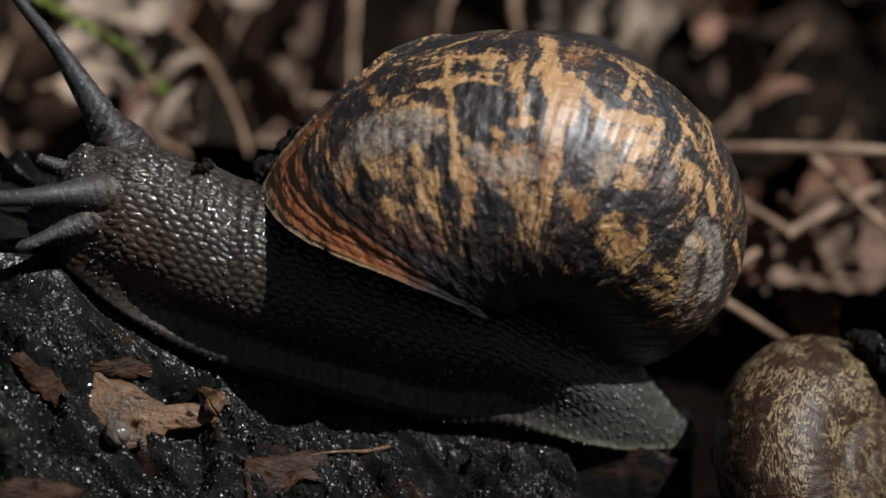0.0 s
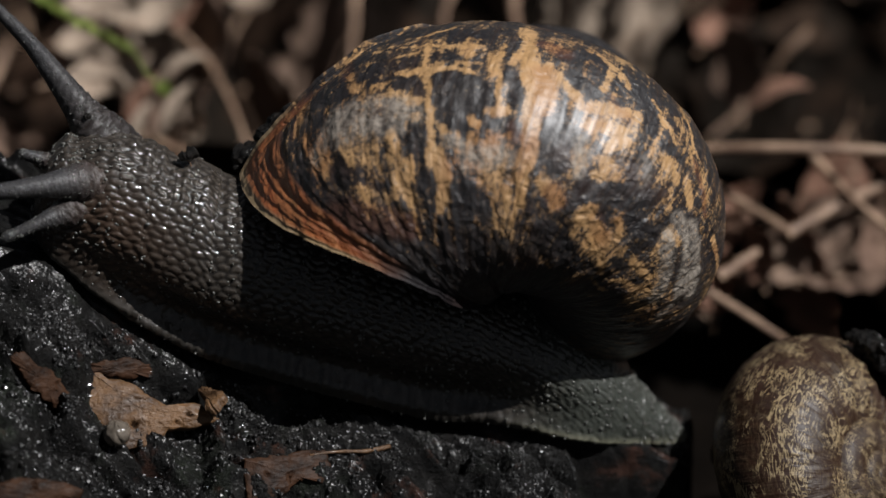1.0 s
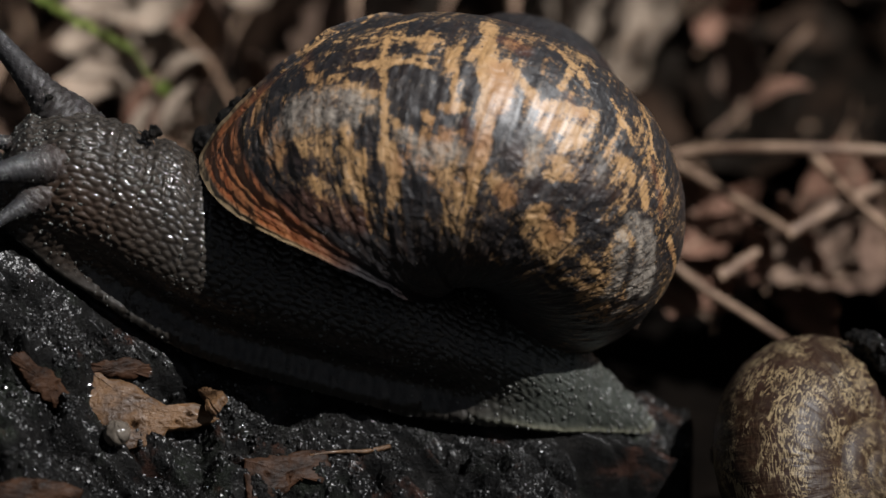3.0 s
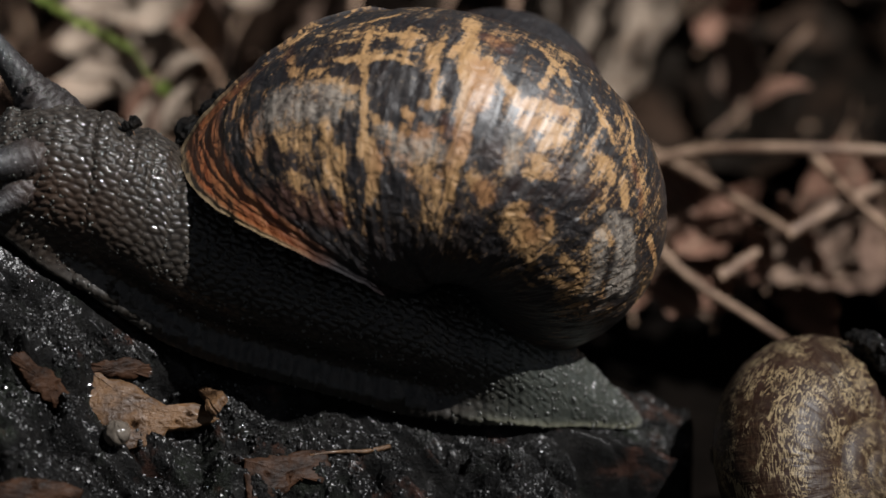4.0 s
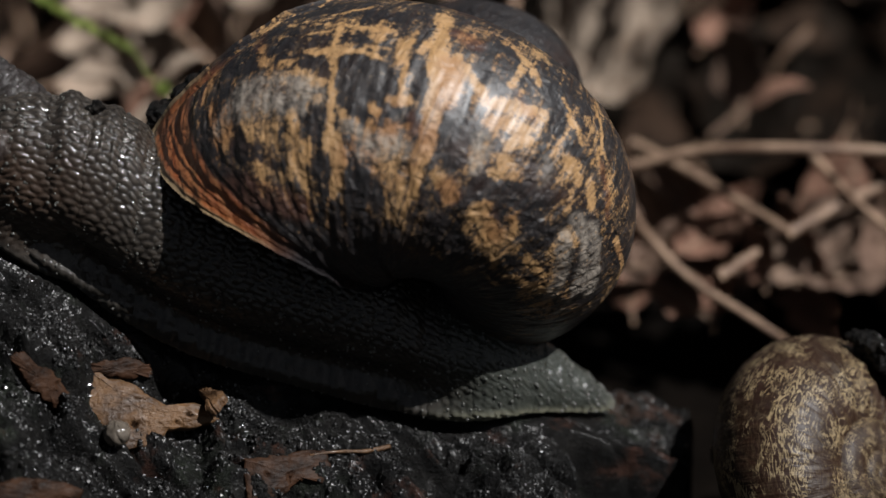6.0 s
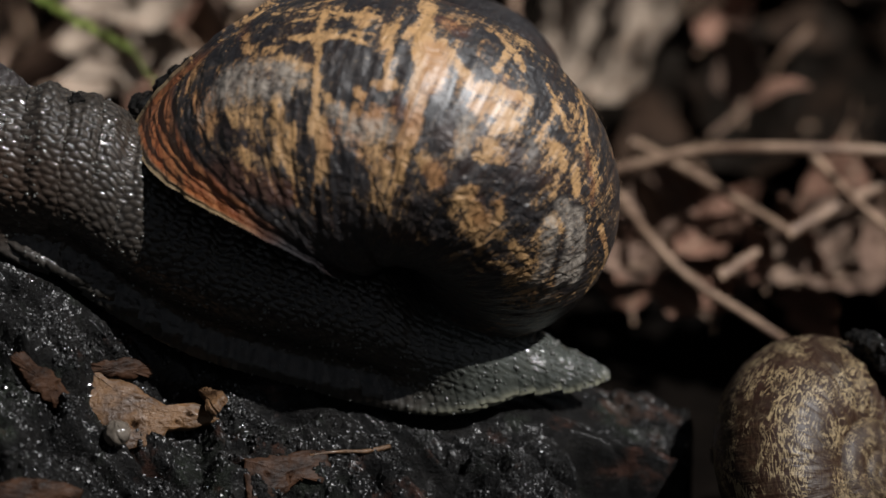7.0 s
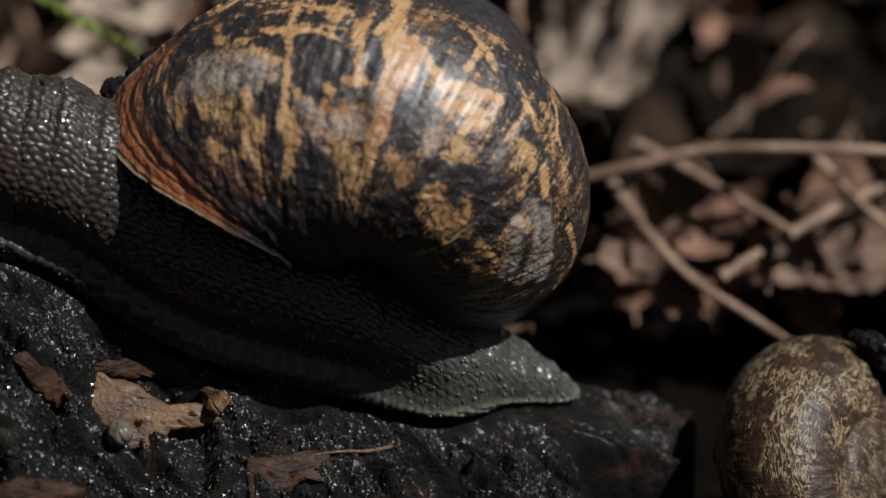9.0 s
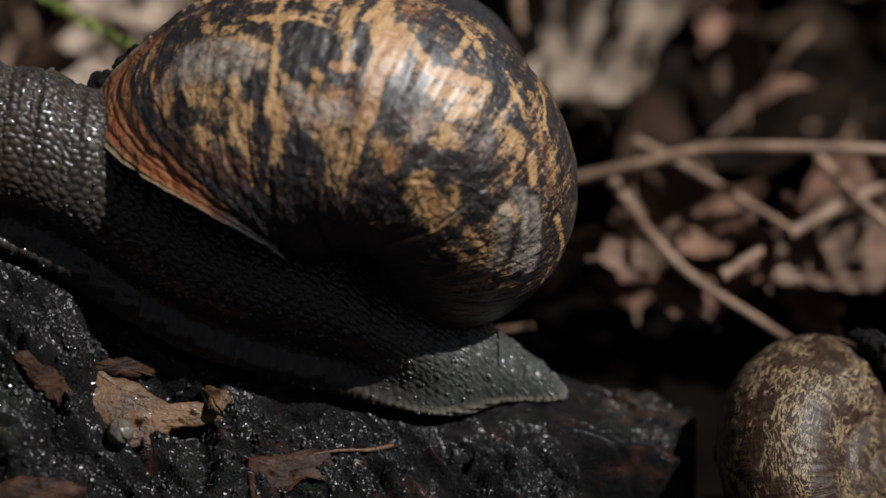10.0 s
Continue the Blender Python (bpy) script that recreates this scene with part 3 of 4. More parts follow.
AMBER_PATCHES = ((0.268, 0.026, 0.274, -0.021, 0.80, 1), (0.270, 0.037, 0.293, 0.008, 0.44, 0.9), (0.298, 0.000, 0.328, 0.021, 0.48, 0.9), (0.308, -0.017, 0.328, -0.005,
    0.64, 0.9), (0.322, -0.033, 0.334, -0.015, 0.64, 0.8), (0.322, -0.052, 0.336, -0.057, 0.60, 0.9), (0.324, -0.071, 0.347, -0.057, 0.36, 0.9), (0.232, 0.041, 0.238,
    0.016, 0.36, 0.9), (0.239, -0.033, 0.251, -0.033, 0.32, 0.9), (0.228, -0.042, 0.234, -0.050, 0.28, 0.9), (0.298, 0.103, 0.322, 0.064, 0.36, 0.8), (0.311, 0.087,
    0.306, 0.037, 0.32, 0.7), (0.332, 0.029, 0.333, 0.004, 0.24, 0.8), (0.352, 0.052, 0.364, 0.040, 0.28, 0.8), (0.367, 0.001, 0.385, -0.009, 0.48, 0.8), (0.394, 0.005,
    0.409, -0.015, 0.44, 0.8))
AMBER_BANDS = ((0.180, 0.018, 0.212, 0.018, 0.24, 1), (0.212, 0.018, 0.224, 0.012, 0.12, 0.9), (0.172, 0.064, 0.225, 0.054, 0.16, 0.9), (0.155, 0.070, 0.181, 0.072, 0.16,
    0.8), (0.180, 0.080, 0.201, 0.100, 0.20, 0.9), (0.171, 0.045, 0.185, 0.048, 0.12, 0.7), (0.197, 0.029, 0.226, 0.026, 0.10, 0.6), (0.176, -0.008, 0.194, -0.021, 0.32,
    1), (0.190, -0.042, 0.197, -0.040, 0.36, 0.7), (0.131, 0.072, 0.145, 0.086, 0.32, 0.8), (0.144, 0.035, 0.152, 0.010, 0.32, 0.8), (0.163, 0.007, 0.172, 0.008, 0.20,
    0.8), (0.121, 0.053, 0.133, 0.050, 0.16, 0.7), (0.111, 0.028, 0.110, -0.008, 0.36, 0.9), (0.114, -0.018, 0.120, -0.045, 0.32, 0.7), (0.126, -0.033, 0.130, -0.075,
    0.32, 0.7))
AMBER_MOTTLE = ((0.178, -0.057, 0.180, -0.075, 0.40, 0.8), (0.175, -0.077, 0.198, -0.094, 0.24, 0.6), (0.180, -0.100, 0.185, -0.133, 0.32, 0.7), (0.151, -0.100, 0.152,
    -0.117, 0.24, 0.7), (0.210, -0.054, 0.222, -0.067, 0.32, 0.7), (0.291, -0.100, 0.306, -0.117, 0.68, 0.7), (0.251, -0.133, 0.261, -0.167, 0.20, 0.7), (0.261, -0.117,
    0.269, -0.150, 0.28, 0.7), (0.316, -0.192, 0.336, -0.204, 0.16, 0.7), (0.143, -0.038, 0.146, -0.058, 0.36, 0.6), (0.233, -0.066, 0.243, -0.073, 0.36, 0.6), (0.147,
    -0.067, 0.151, -0.075, 0.28, 0.5), (0.373, 0.120, 0.392, 0.049, 0.20, 0.9), (0.343, 0.070, 0.371, 0.032, 0.16, 0.7))
AMBER_HIND = ((0.335, -0.115, 0.367, -0.142, 0.96, 1), (0.369, -0.142, 0.395, -0.167, 0.44, 0.9), (0.335, -0.143, 0.353, -0.150, 0.48, 0.8), (0.392, -0.183, 0.421,
    -0.181, 0.24, 0.8), (0.363, -0.100, 0.374, -0.117, 0.32, 0.9), (0.408, -0.127, 0.435, -0.117, 0.52, 0.8), (0.431, -0.150, 0.461, -0.117, 0.52, 0.8), (0.409, -0.167,
    0.423, -0.150, 0.28, 0.7), (0.481, -0.142, 0.477, -0.117, 0.36, 0.7), (0.409, -0.060, 0.425, -0.058, 0.36, 0.8), (0.455, 0.001, 0.515, 0.025, 0.32, 0.9), (0.514,
    -0.003, 0.544, -0.019, 0.20, 0.8), (0.387, -0.025, 0.394, -0.049, 0.32, 0.6))
AMBER_HAZE = ((0.120, -0.037, 0.185, -0.100, 2.00, 0.34), (0.187, -0.025, 0.165, -0.010, 1.20, 0.21), (0.303, -0.008, 0.342, -0.003, 2.00, 0.32), (0.318, -0.057, 0.372, -0.008, 1.60, 0.30), (0.412, -0.077, 0.460, -0.150, 1.44, 0.32), (0.222, -0.083, 0.259, -0.083, 1.60, 0.32), (0.253, -0.117, 0.268, -0.158, 1.36, 0.27), (0.132, 0.096, 0.215, 0.046, 1.20, 0.32), (0.260, 0.088, 0.312, 0.122, 1.20, 0.27), (0.370, 0.071, 0.427, 0.008, 0.80, 0.37), (0.157, -0.115, 0.178, -0.142, 1.20, 0.23), (0.333, -0.142, 0.393, -0.142, 1.60, 0.27))
BLACK_BLOCKS = ((0.209, -0.005, 0.232, -0.021, 1.36, 1), (0.214, -0.027, 0.224, -0.042, 0.56, 0.8), (0.140, 0.029, 0.163, 0.028, 0.56, 0.7), (0.280, -0.016, 0.293,
    -0.073, 0.88, 1), (0.284, 0.038, 0.300, 0.021, 0.64, 0.9), (0.278, 0.064, 0.293, 0.092, 0.48, 0.8), (0.323, -0.096, 0.372, -0.058, 0.88, 1), (0.372, -0.088, 0.402,
    -0.092, 0.88, 0.9), (0.329, 0.070, 0.348, 0.027, 0.80, 1), (0.363, 0.015, 0.379, 0.019, 0.36, 0.9), (0.350, -0.015, 0.364, -0.037, 0.56, 0.6), (0.229, -0.125, 0.248,
    -0.142, 0.96, 1), (0.202, -0.110, 0.192, -0.117, 0.56, 0.8), (0.303, -0.158, 0.334, -0.167, 0.96, 0.9), (0.235, -0.175, 0.328, -0.483, 0.72, 0.7))
BLACK_GAPS = ((0.137, -0.079, 0.168, -0.102, 0.72, 0.7), (0.206, 0.084, 0.228, 0.078, 0.48, 1), (0.200, 0.043, 0.221, 0.032, 0.32, 0.6), (0.190, -0.075, 0.199, -0.058,
    0.48, 0.8), (0.437, -0.169, 0.465, -0.200, 0.72, 0.8), (0.387, -0.142, 0.404, -0.142, 0.44, 0.8), (0.531, -0.004, 0.567, -0.020, 0.24, 0.9), (0.125, 0.018, 0.142,
    0.013, 0.48, 0.8), (0.125, -0.008, 0.135, -0.025, 0.36, 0.7), (0.253, 0.006, 0.254, -0.019, 0.36, 0.8), (0.241, -0.048, 0.256, -0.048, 0.32, 0.7), (0.160, 0.015,
    0.190, 0.000, 0.32, 0.7), (0.385, 0.062, 0.405, 0.022, 0.16, 0.7), (0.250, 0.162, 0.281, 0.143, 0.24, 0.6), (0.247, 0.015, 0.251, 0.005, 0.36, 0.7))
# worn grey patches, and pale strokes that paint the sheen on the upper whorl
WORN_SHEEN_MARKS = ((0.232, -0.090, 0.254, -0.083, 0.96, 0.8), (0.426, -0.035, 0.477, -0.071, 1.04, 1), (0.406, -0.042, 0.420, -0.044, 0.72, 0.8), (0.499, -0.100, 0.523,
    -0.117, 0.48, 0.8), (0.145, -0.028, 0.180, -0.033, 1.60, 0.9), (0.307, -0.042, 0.312, -0.075, 0.72, 0.8), (0.191, -0.025, 0.197, -0.042, 0.44, 0.65), (0.133, -0.033,
    0.123, -0.048, 0.72, 0.5), (0.354, -0.024, 0.360, -0.042, 0.64, 0.35), (0.488, -0.082, 0.499, -0.096, 0.40, 0.8), (0.215, -0.068, 0.230, -0.079, 0.48, 0.8))
WORN_SHEEN_MARKS += ((0.412, -0.067, 0.472, -0.117, 0.88, 0.8), (0.441, -0.033, 0.494, -0.055, 0.64, 0.9))
RUST_MARKS = ((0.268, 0.026, 0.274, -0.021, 0.88, 0.6), (0.262, 0.080, 0.275, 0.072, 0.72, 0.9), (0.299, -0.108, 0.306, -0.117, 0.88, 0.9), (0.256, -0.048, 0.261, -0.058,
    0.40, 0.8), (0.395, 0.037, 0.429, 0.001, 0.28, 0.9), (0.111, 0.028, 0.107, -0.007, 0.40, 0.6), (0.314, 0.029, 0.330, 0.013, 0.40, 0.5), (0.345, -0.113, 0.364, -0.133,
    0.80, 0.35), (0.126, -0.117, 0.178, -0.158, 1.20, 0.8), (0.140, 0.069, 0.142, 0.037, 0.32, 0.5))
MOVERS = []


def make_stalk(points, radii, bulb, cheek):
    n = 160
    p = curve_through(points, n)
    t = np.linspace(0, 1, n)
    r = np.interp(t, np.linspace(0, 1, len(radii)), radii)
    end = np.clip((t - 0.9) / 0.1, 0, 1)
    r = r * (1 - smooth(t, 0.86, 0.92)) + smooth(t, 0.86, 0.92) * bulb * np.sqrt(np.clip(1 - end ** 2, 0.05, 1))
    v, f = tube(p - p[0], r, 30)
    v = v.reshape(n, 30, 3)
    axis = (p - p[0])[:, None]
    run = np.cumsum(np.r_[0, np.linalg.norm(np.diff(p, axis=0), axis=1)])[:, None]
    round_at = np.arange(30)[None] / 30.0
    base = (1 - smooth(t, 0.28, 0.6))[:, None]
    knob = cells(run / 0.3, round_at * 15, 47) * np.minimum(0.1 * r, 0.06)[:, None]
    grain = cells(run / 0.7, round_at * 14, 48)
    d = knob * (1 - base) + 0.2 * grain * base
    out = (v - axis) / np.maximum(np.linalg.norm(v - axis, axis=2, keepdims=True), 1e-6)
    v = (v + out * d[..., None]).reshape(-1, 3)
    attrs = {"bump": 1 - base * (1 - grain), "skirt": 0 * grain, "hind": 0 * grain, "face": cheek * base + 0 * grain}
    # drops of slime on the skin
    drops = make_beads(v[30 * 20:], 260, int(abs(p[0][0]) * 10) + len(radii), 0.03, 0.085)
    k = len(v)
    w = np.array([q.co for q in drops.vertices]) * 1000
    me = make_mesh("tentacle", np.concatenate([v, w]), f + [[q + k for q in g.vertices] for g in drops.polygons], STALK_SKIN,
                   {key: np.concatenate([np.ravel(val), np.ones(len(w))]) for key, val in attrs.items()})
    me.materials.append(MUCUS)
    me.polygons.foreach_set("material_index", [0] * len(f) + [1] * len(drops.polygons))
    return me, p[0]


def uv(px, py):
    return (px - 784) * 0.04, (441 - py) * 0.04


def make_beads(where, count, seed, small, large):
    """Rounded drops of slime on the skin."""
    rs = np.random.RandomState(seed)
    p = where[rs.randint(len(where), size=count)]
    size = small + (large - small) * rs.rand(count) ** 2.5
    th, ph = np.meshgrid(np.linspace(0.2, math.pi - 0.2, 6), np.arange(8) * math.pi / 4, indexing="ij")
    ball = np.stack([np.sin(th) * np.cos(ph), np.sin(th) * np.sin(ph), np.cos(th)], -1).reshape(-1, 3)
    stretch = rs.uniform(0.7, 1.2, (count, 1, 3))
    v = p[:, None] + size[:, None, None] * ball[None] * stretch
    f = grid_faces(6, 8, True)
    return make_mesh("mucus", v.reshape(-1, 3), (f[None] + len(ball) * np.arange(count)[:, None, None]).reshape(-1, 4), MUCUS)


def build_snail():
    snail = tagged(new("snail"), "wet dark grey garden snail with amber and black banded shell, crawling", "snail")
    snail.matrix_basis = snail_pose(0)
    base = snail_pose(0).translation * 1000
    amber = AMBER_STREAKS + AMBER_PATCHES + AMBER_BANDS + AMBER_MOTTLE + AMBER_HIND + AMBER_HAZE
    me = make_shell("shell", SHELL, 4.2, (amber, BLACK_BLOCKS + BLACK_GAPS, WORN_SHEEN_MARKS, RUST_MARKS), 450, 330, SHELL_SIZE, rise=5.5)
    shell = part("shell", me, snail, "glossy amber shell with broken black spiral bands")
    MOVERS.append((shell, snail, shell_pose))
    inv = shell_pose(0).inverted()
    for px, py, w, size, seed in ((474, 306, 0.3, 0.95, 4), (488, 294, 0.4, 0.8, 5), (512, 266, 0.5, 0.9, 6), (532, 244, 0.5, 1.0, 7), (552, 228, 0.5, 0.85, 8), (570, 214, 0.5, 0.6, 9), (500, 280, 0.4, 0.6, 10), (522, 256, 0.4, 0.5, 11)):
        q = inv @ (Vector(place(*uv(px, py), w)) / 1000)
        part("dirt_speck", make_lump(size, seed, DIRT, 26), shell, "", q * 1000)
    head = None
    for lo, hi in zip(CUTS[:-1], CUTS[1:]):
        px = 0.5 * (max(lo, 100) + min(hi, 1235))
        v, f, attrs = body_grid(lo, hi)
        x = station(px)
        pivot = np.array((x, 0, float(sole(x))))
        name = "head" if lo < 100 else "tail" if hi > 1250 else "body_section"
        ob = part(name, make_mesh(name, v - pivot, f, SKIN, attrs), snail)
        MOVERS.append((ob, snail, lambda i, q=px: body_pose(q, i)))
        beads = make_beads(v[(v[:, 0] > station(lo)) & (v[:, 0] < station(hi))] - pivot, int((hi - lo) * (3.6 if lo > 900 else 4)), lo, *((0.05, 0.17) if lo > 900 else (0.04, 0.15)))
        tagged(part("mucus", beads, ob, "tiny glinting beads of mucus"), kind="stuff")
        if lo < 100:
            head, head_pivot = ob, pivot
    stalks = (("upper_tentacle", ((245, 330, 0), (212, 262, -1.5), (178, 205, -2), (105, 90, -1.5), (45, 15, -1), (-5, -55, 0)), (2.8, 2.0, 1.05, 0.55, 0.4, 0.34), 0.5, "tall", ((0, 0), (1, 4.5), (2.5, 7), (4.5, 2), (10, 0))),
              ("upper_tentacle", ((245, 350, -2.5), (213, 346, -3.7), (182, 342, -4.9), (150, 341, -5.9), (100, 345, -7.0), (30, 351, -7.9), (-70, 352, -8.4)), (2.9, 2.25, 1.6, 1.1, 0.72, 0.55, 0.46), 0.55, "level", ((0, 0), (1, 2), (2.5, 4), (4.5, 8), (10, 8))),
              ("lower_tentacle", ((170, 325, -3), (120, 302, -3.5), (85, 287, -4), (66, 281, -4)), (0.7, 0.5, 0.38, 0.34), 0.36, "", ((0, 0), (2, 8), (10, 8))),
              ("lower_tentacle", ((228, 372, -2.5), (192, 380, -3.6), (158, 389, -4.9), (125, 402, -5.9), (95, 413, -6.7), (60, 428, -7.2), (28, 441, -7.4)), (2.4, 1.8, 1.2, 0.72, 0.46, 0.36, 0.33), 0.38, "", ((0, 0), (2, 4), (4, 14), (10, 14))))
    for name, pts, radii, bulb, tag, turns in stalks:
        p = [place(*uv(a, b), w) for a, b, w in pts]
        me, root = make_stalk(p, radii, bulb, 0.1 if tag == "tall" else 0.3)
        ob = part(name, me, head, "translucent grey tentacle dotted with wet glints", root - head_pivot)
        axis = TILT @ Vector((0, -1, 0))
        STALKS.append((ob, Vector(root - head_pivot) / 1000, axis, turns))
    # dark dirt stuck to the back and along the shell's mouth
    for name, px, py, w, size, seed in (("dirt_speck", 365, 293, -3.5, 0.5, 1), ("dirt_speck", 352, 298, -3.6, 0.35, 2), ("dirt_speck", 183, 226, -3.4, 0.22, 3)):
        lump = make_lump(size, seed, DIRT)
        part(name, lump, head, "", place(*uv(px, py), w) - head_pivot)
    hair = curve_through([place(*uv(a, b), -3.6) for a, b in ((338, 291), (348, 300), (362, 306), (366, 315))], 14)
    v, f = tube(hair - hair[0], 0.05, 6)
    part("fibre", make_mesh("fibre", v, f, CHIP), head, "thin reddish plant fibre", hair[0] - head_pivot)


STALKS = []


def make_lump(size, seed, material, res=14, rough=0.7):
    th = np.linspace(0, math.pi, res)[:, None]
    ph = np.linspace(0, 2 * math.pi, res * 2, endpoint=False)[None]
    n = np.stack([np.sin(th) * np.cos(ph), np.sin(th) * np.sin(ph), np.cos(th) + 0 * ph], -1)
    r = size * (1 + rough * fbm(n[..., 0] * 1.8 + 9 + n[..., 2], n[..., 1] * 1.8 + 5, 50 + seed, 4, 0.65))
    return make_mesh("lump", (n * r[..., None]).reshape(-1, 3), grid_faces(res, res * 2, True), material)


# ---- second snail shell ----
def build_other_shell():
    me = make_shell("empty_shell", SHELL_DULL, 4.0, ((), (), (), ()), 300, 90, 0.755, 2.134, (10.05, 9.68, 9.48, 12.1, 0))
    ob = tagged(new("empty_shell", me), "dull brown snail shell with fine yellow zigzag marks, lying in litter", "snail shell")
    # it lies on its side, the mouth turned to the ground
    axis = Vector((0.70, -0.69, 0.18)).normalized()
    side = Vector((1, 0, 0)) - axis * axis.x
    side = Matrix.Rotation(radians(-30), 3, axis) @ side.normalized()
    turn = TILT @ Matrix((side, axis.cross(side), axis)).transposed()
    ob.matrix_basis = Matrix.Translation(Vector(place(*uv(1574, 846), 1.0)) / 1000) @ turn.to_4x4()
    v = np.array([q.co for q in me.vertices])
    return np.array([ob.matrix_basis @ Vector(q) for q in v]) * 1000


def build_debris(surface):
    """Wet black dirt clinging to the empty shell."""
    rel = (surface - CENTRE) @ np.array(TILT)
    depth = 1 + rel[:, 1] / DIST
    heap = tagged(new("dirt_clump"), "wet black clump of soil and rotten leaf on a shell", "dirt")
    c = None
    for k, (px, py, size) in enumerate(((1488, 592, 0.4), (1502, 598, 0.65), (1518, 606, 0.9), (1538, 618, 1.1), (1560, 634, 1.25), (1584, 650, 1.3), (1545, 640, 0.6), (1566, 664, 0.8), (1510, 590, 0.4), (1584, 692, 0.9))):
        u, v = uv(px, py)
        near = (np.hypot(rel[:, 0] / depth - u, rel[:, 2] / depth - v) < 0.9)
        w = rel[near, 1].min() if near.any() else 2.0
        p = place(u * (1 + w / DIST), v * (1 + w / DIST), w)
        if c is None:
            c = p
            heap.location = Vector(c) / 1000
        part("lump", make_lump(size, 20 + k, DIRT, 26), heap, "", p - c)


# ---- litter ----
def make_leaf(seed, length, width, curl, fold, lobes, material):
    n, m = 34, 19
    rs = np.random.RandomState(seed)
    t = np.linspace(0, 1, n)[:, None]
    s = np.linspace(-1, 1, m)[None]
    prof = np.sin(math.pi * t ** 0.8) ** 0.75 * (1 + lobes * np.sin(t * 40 + rs.rand() * 6)) * (1 + 0.2 * fbm(t * 6, np.sign(s) + 3, seed, 3)) + 0.015
    x = (t - 0.5) * length + 0 * s
    y = s * prof * width / 2
    z = fold * np.abs(y) + curl * (t - 0.5) ** 2 * length + 0.10 * width * fbm(t * 4 + seed, s * 2 + seed, seed + 1, 3) + curl * 0.6 * y ** 2 / width * np.sin(t * 5 + seed)
    vein = np.exp(-(s / 0.05) ** 2) + 0.5 * np.exp(-(((t * 8 - np.abs(s) * 1.6) % 1 - 0.5) / 0.09) ** 2) * (np.abs(s) < 0.9)
    top = np.stack([x, y, z], -1).reshape(-1, 3)
    low = top - np.array((0, 0, 0.14))
    f1 = grid_faces(n, m)
    f2 = grid_faces(n, m, base=n * m)[:, ::-1]
    ring = [i * m for i in range(n)] + [(n - 1) * m + j for j in range(1, m)] + [i * m + m - 1 for i in range(n - 2, -1, -1)] + [j for j in range(m - 2, 0, -1)]
    f3 = np.array([(ring[k], ring[(k + 1) % len(ring)], ring[(k + 1) % len(ring)] + n * m, ring[k] + n * m) for k in range(len(ring))])
    v = np.concatenate([top, low])
    blade = make_mesh("blade", v, np.concatenate([f1, f2, f3]), material, {"vein": np.clip(np.concatenate([vein.ravel(), vein.ravel()]), 0, 1) * 0.5})
    mid = np.stack([x[:, m // 2], y[:, m // 2], z[:, m // 2]], -1)
    mid = np.concatenate([mid[:1] - np.array([(length * 0.16, 0, -length * 0.03), (length * 0.08, 0, -length * 0.01)]), mid])
    a, b = tube(mid, np.linspace(0.028, 0.006, len(mid)) * width, 6)
    return blade, make_mesh("midrib", a, b, STEM)


def lay_leaf(meshes, matrix, label):
    leaf = tagged(new("dead_leaf"), label, "dead leaf", "leaf litter")
    leaf.matrix_basis = matrix
    part("blade", meshes[0], leaf)
    part("midrib", meshes[1], leaf)


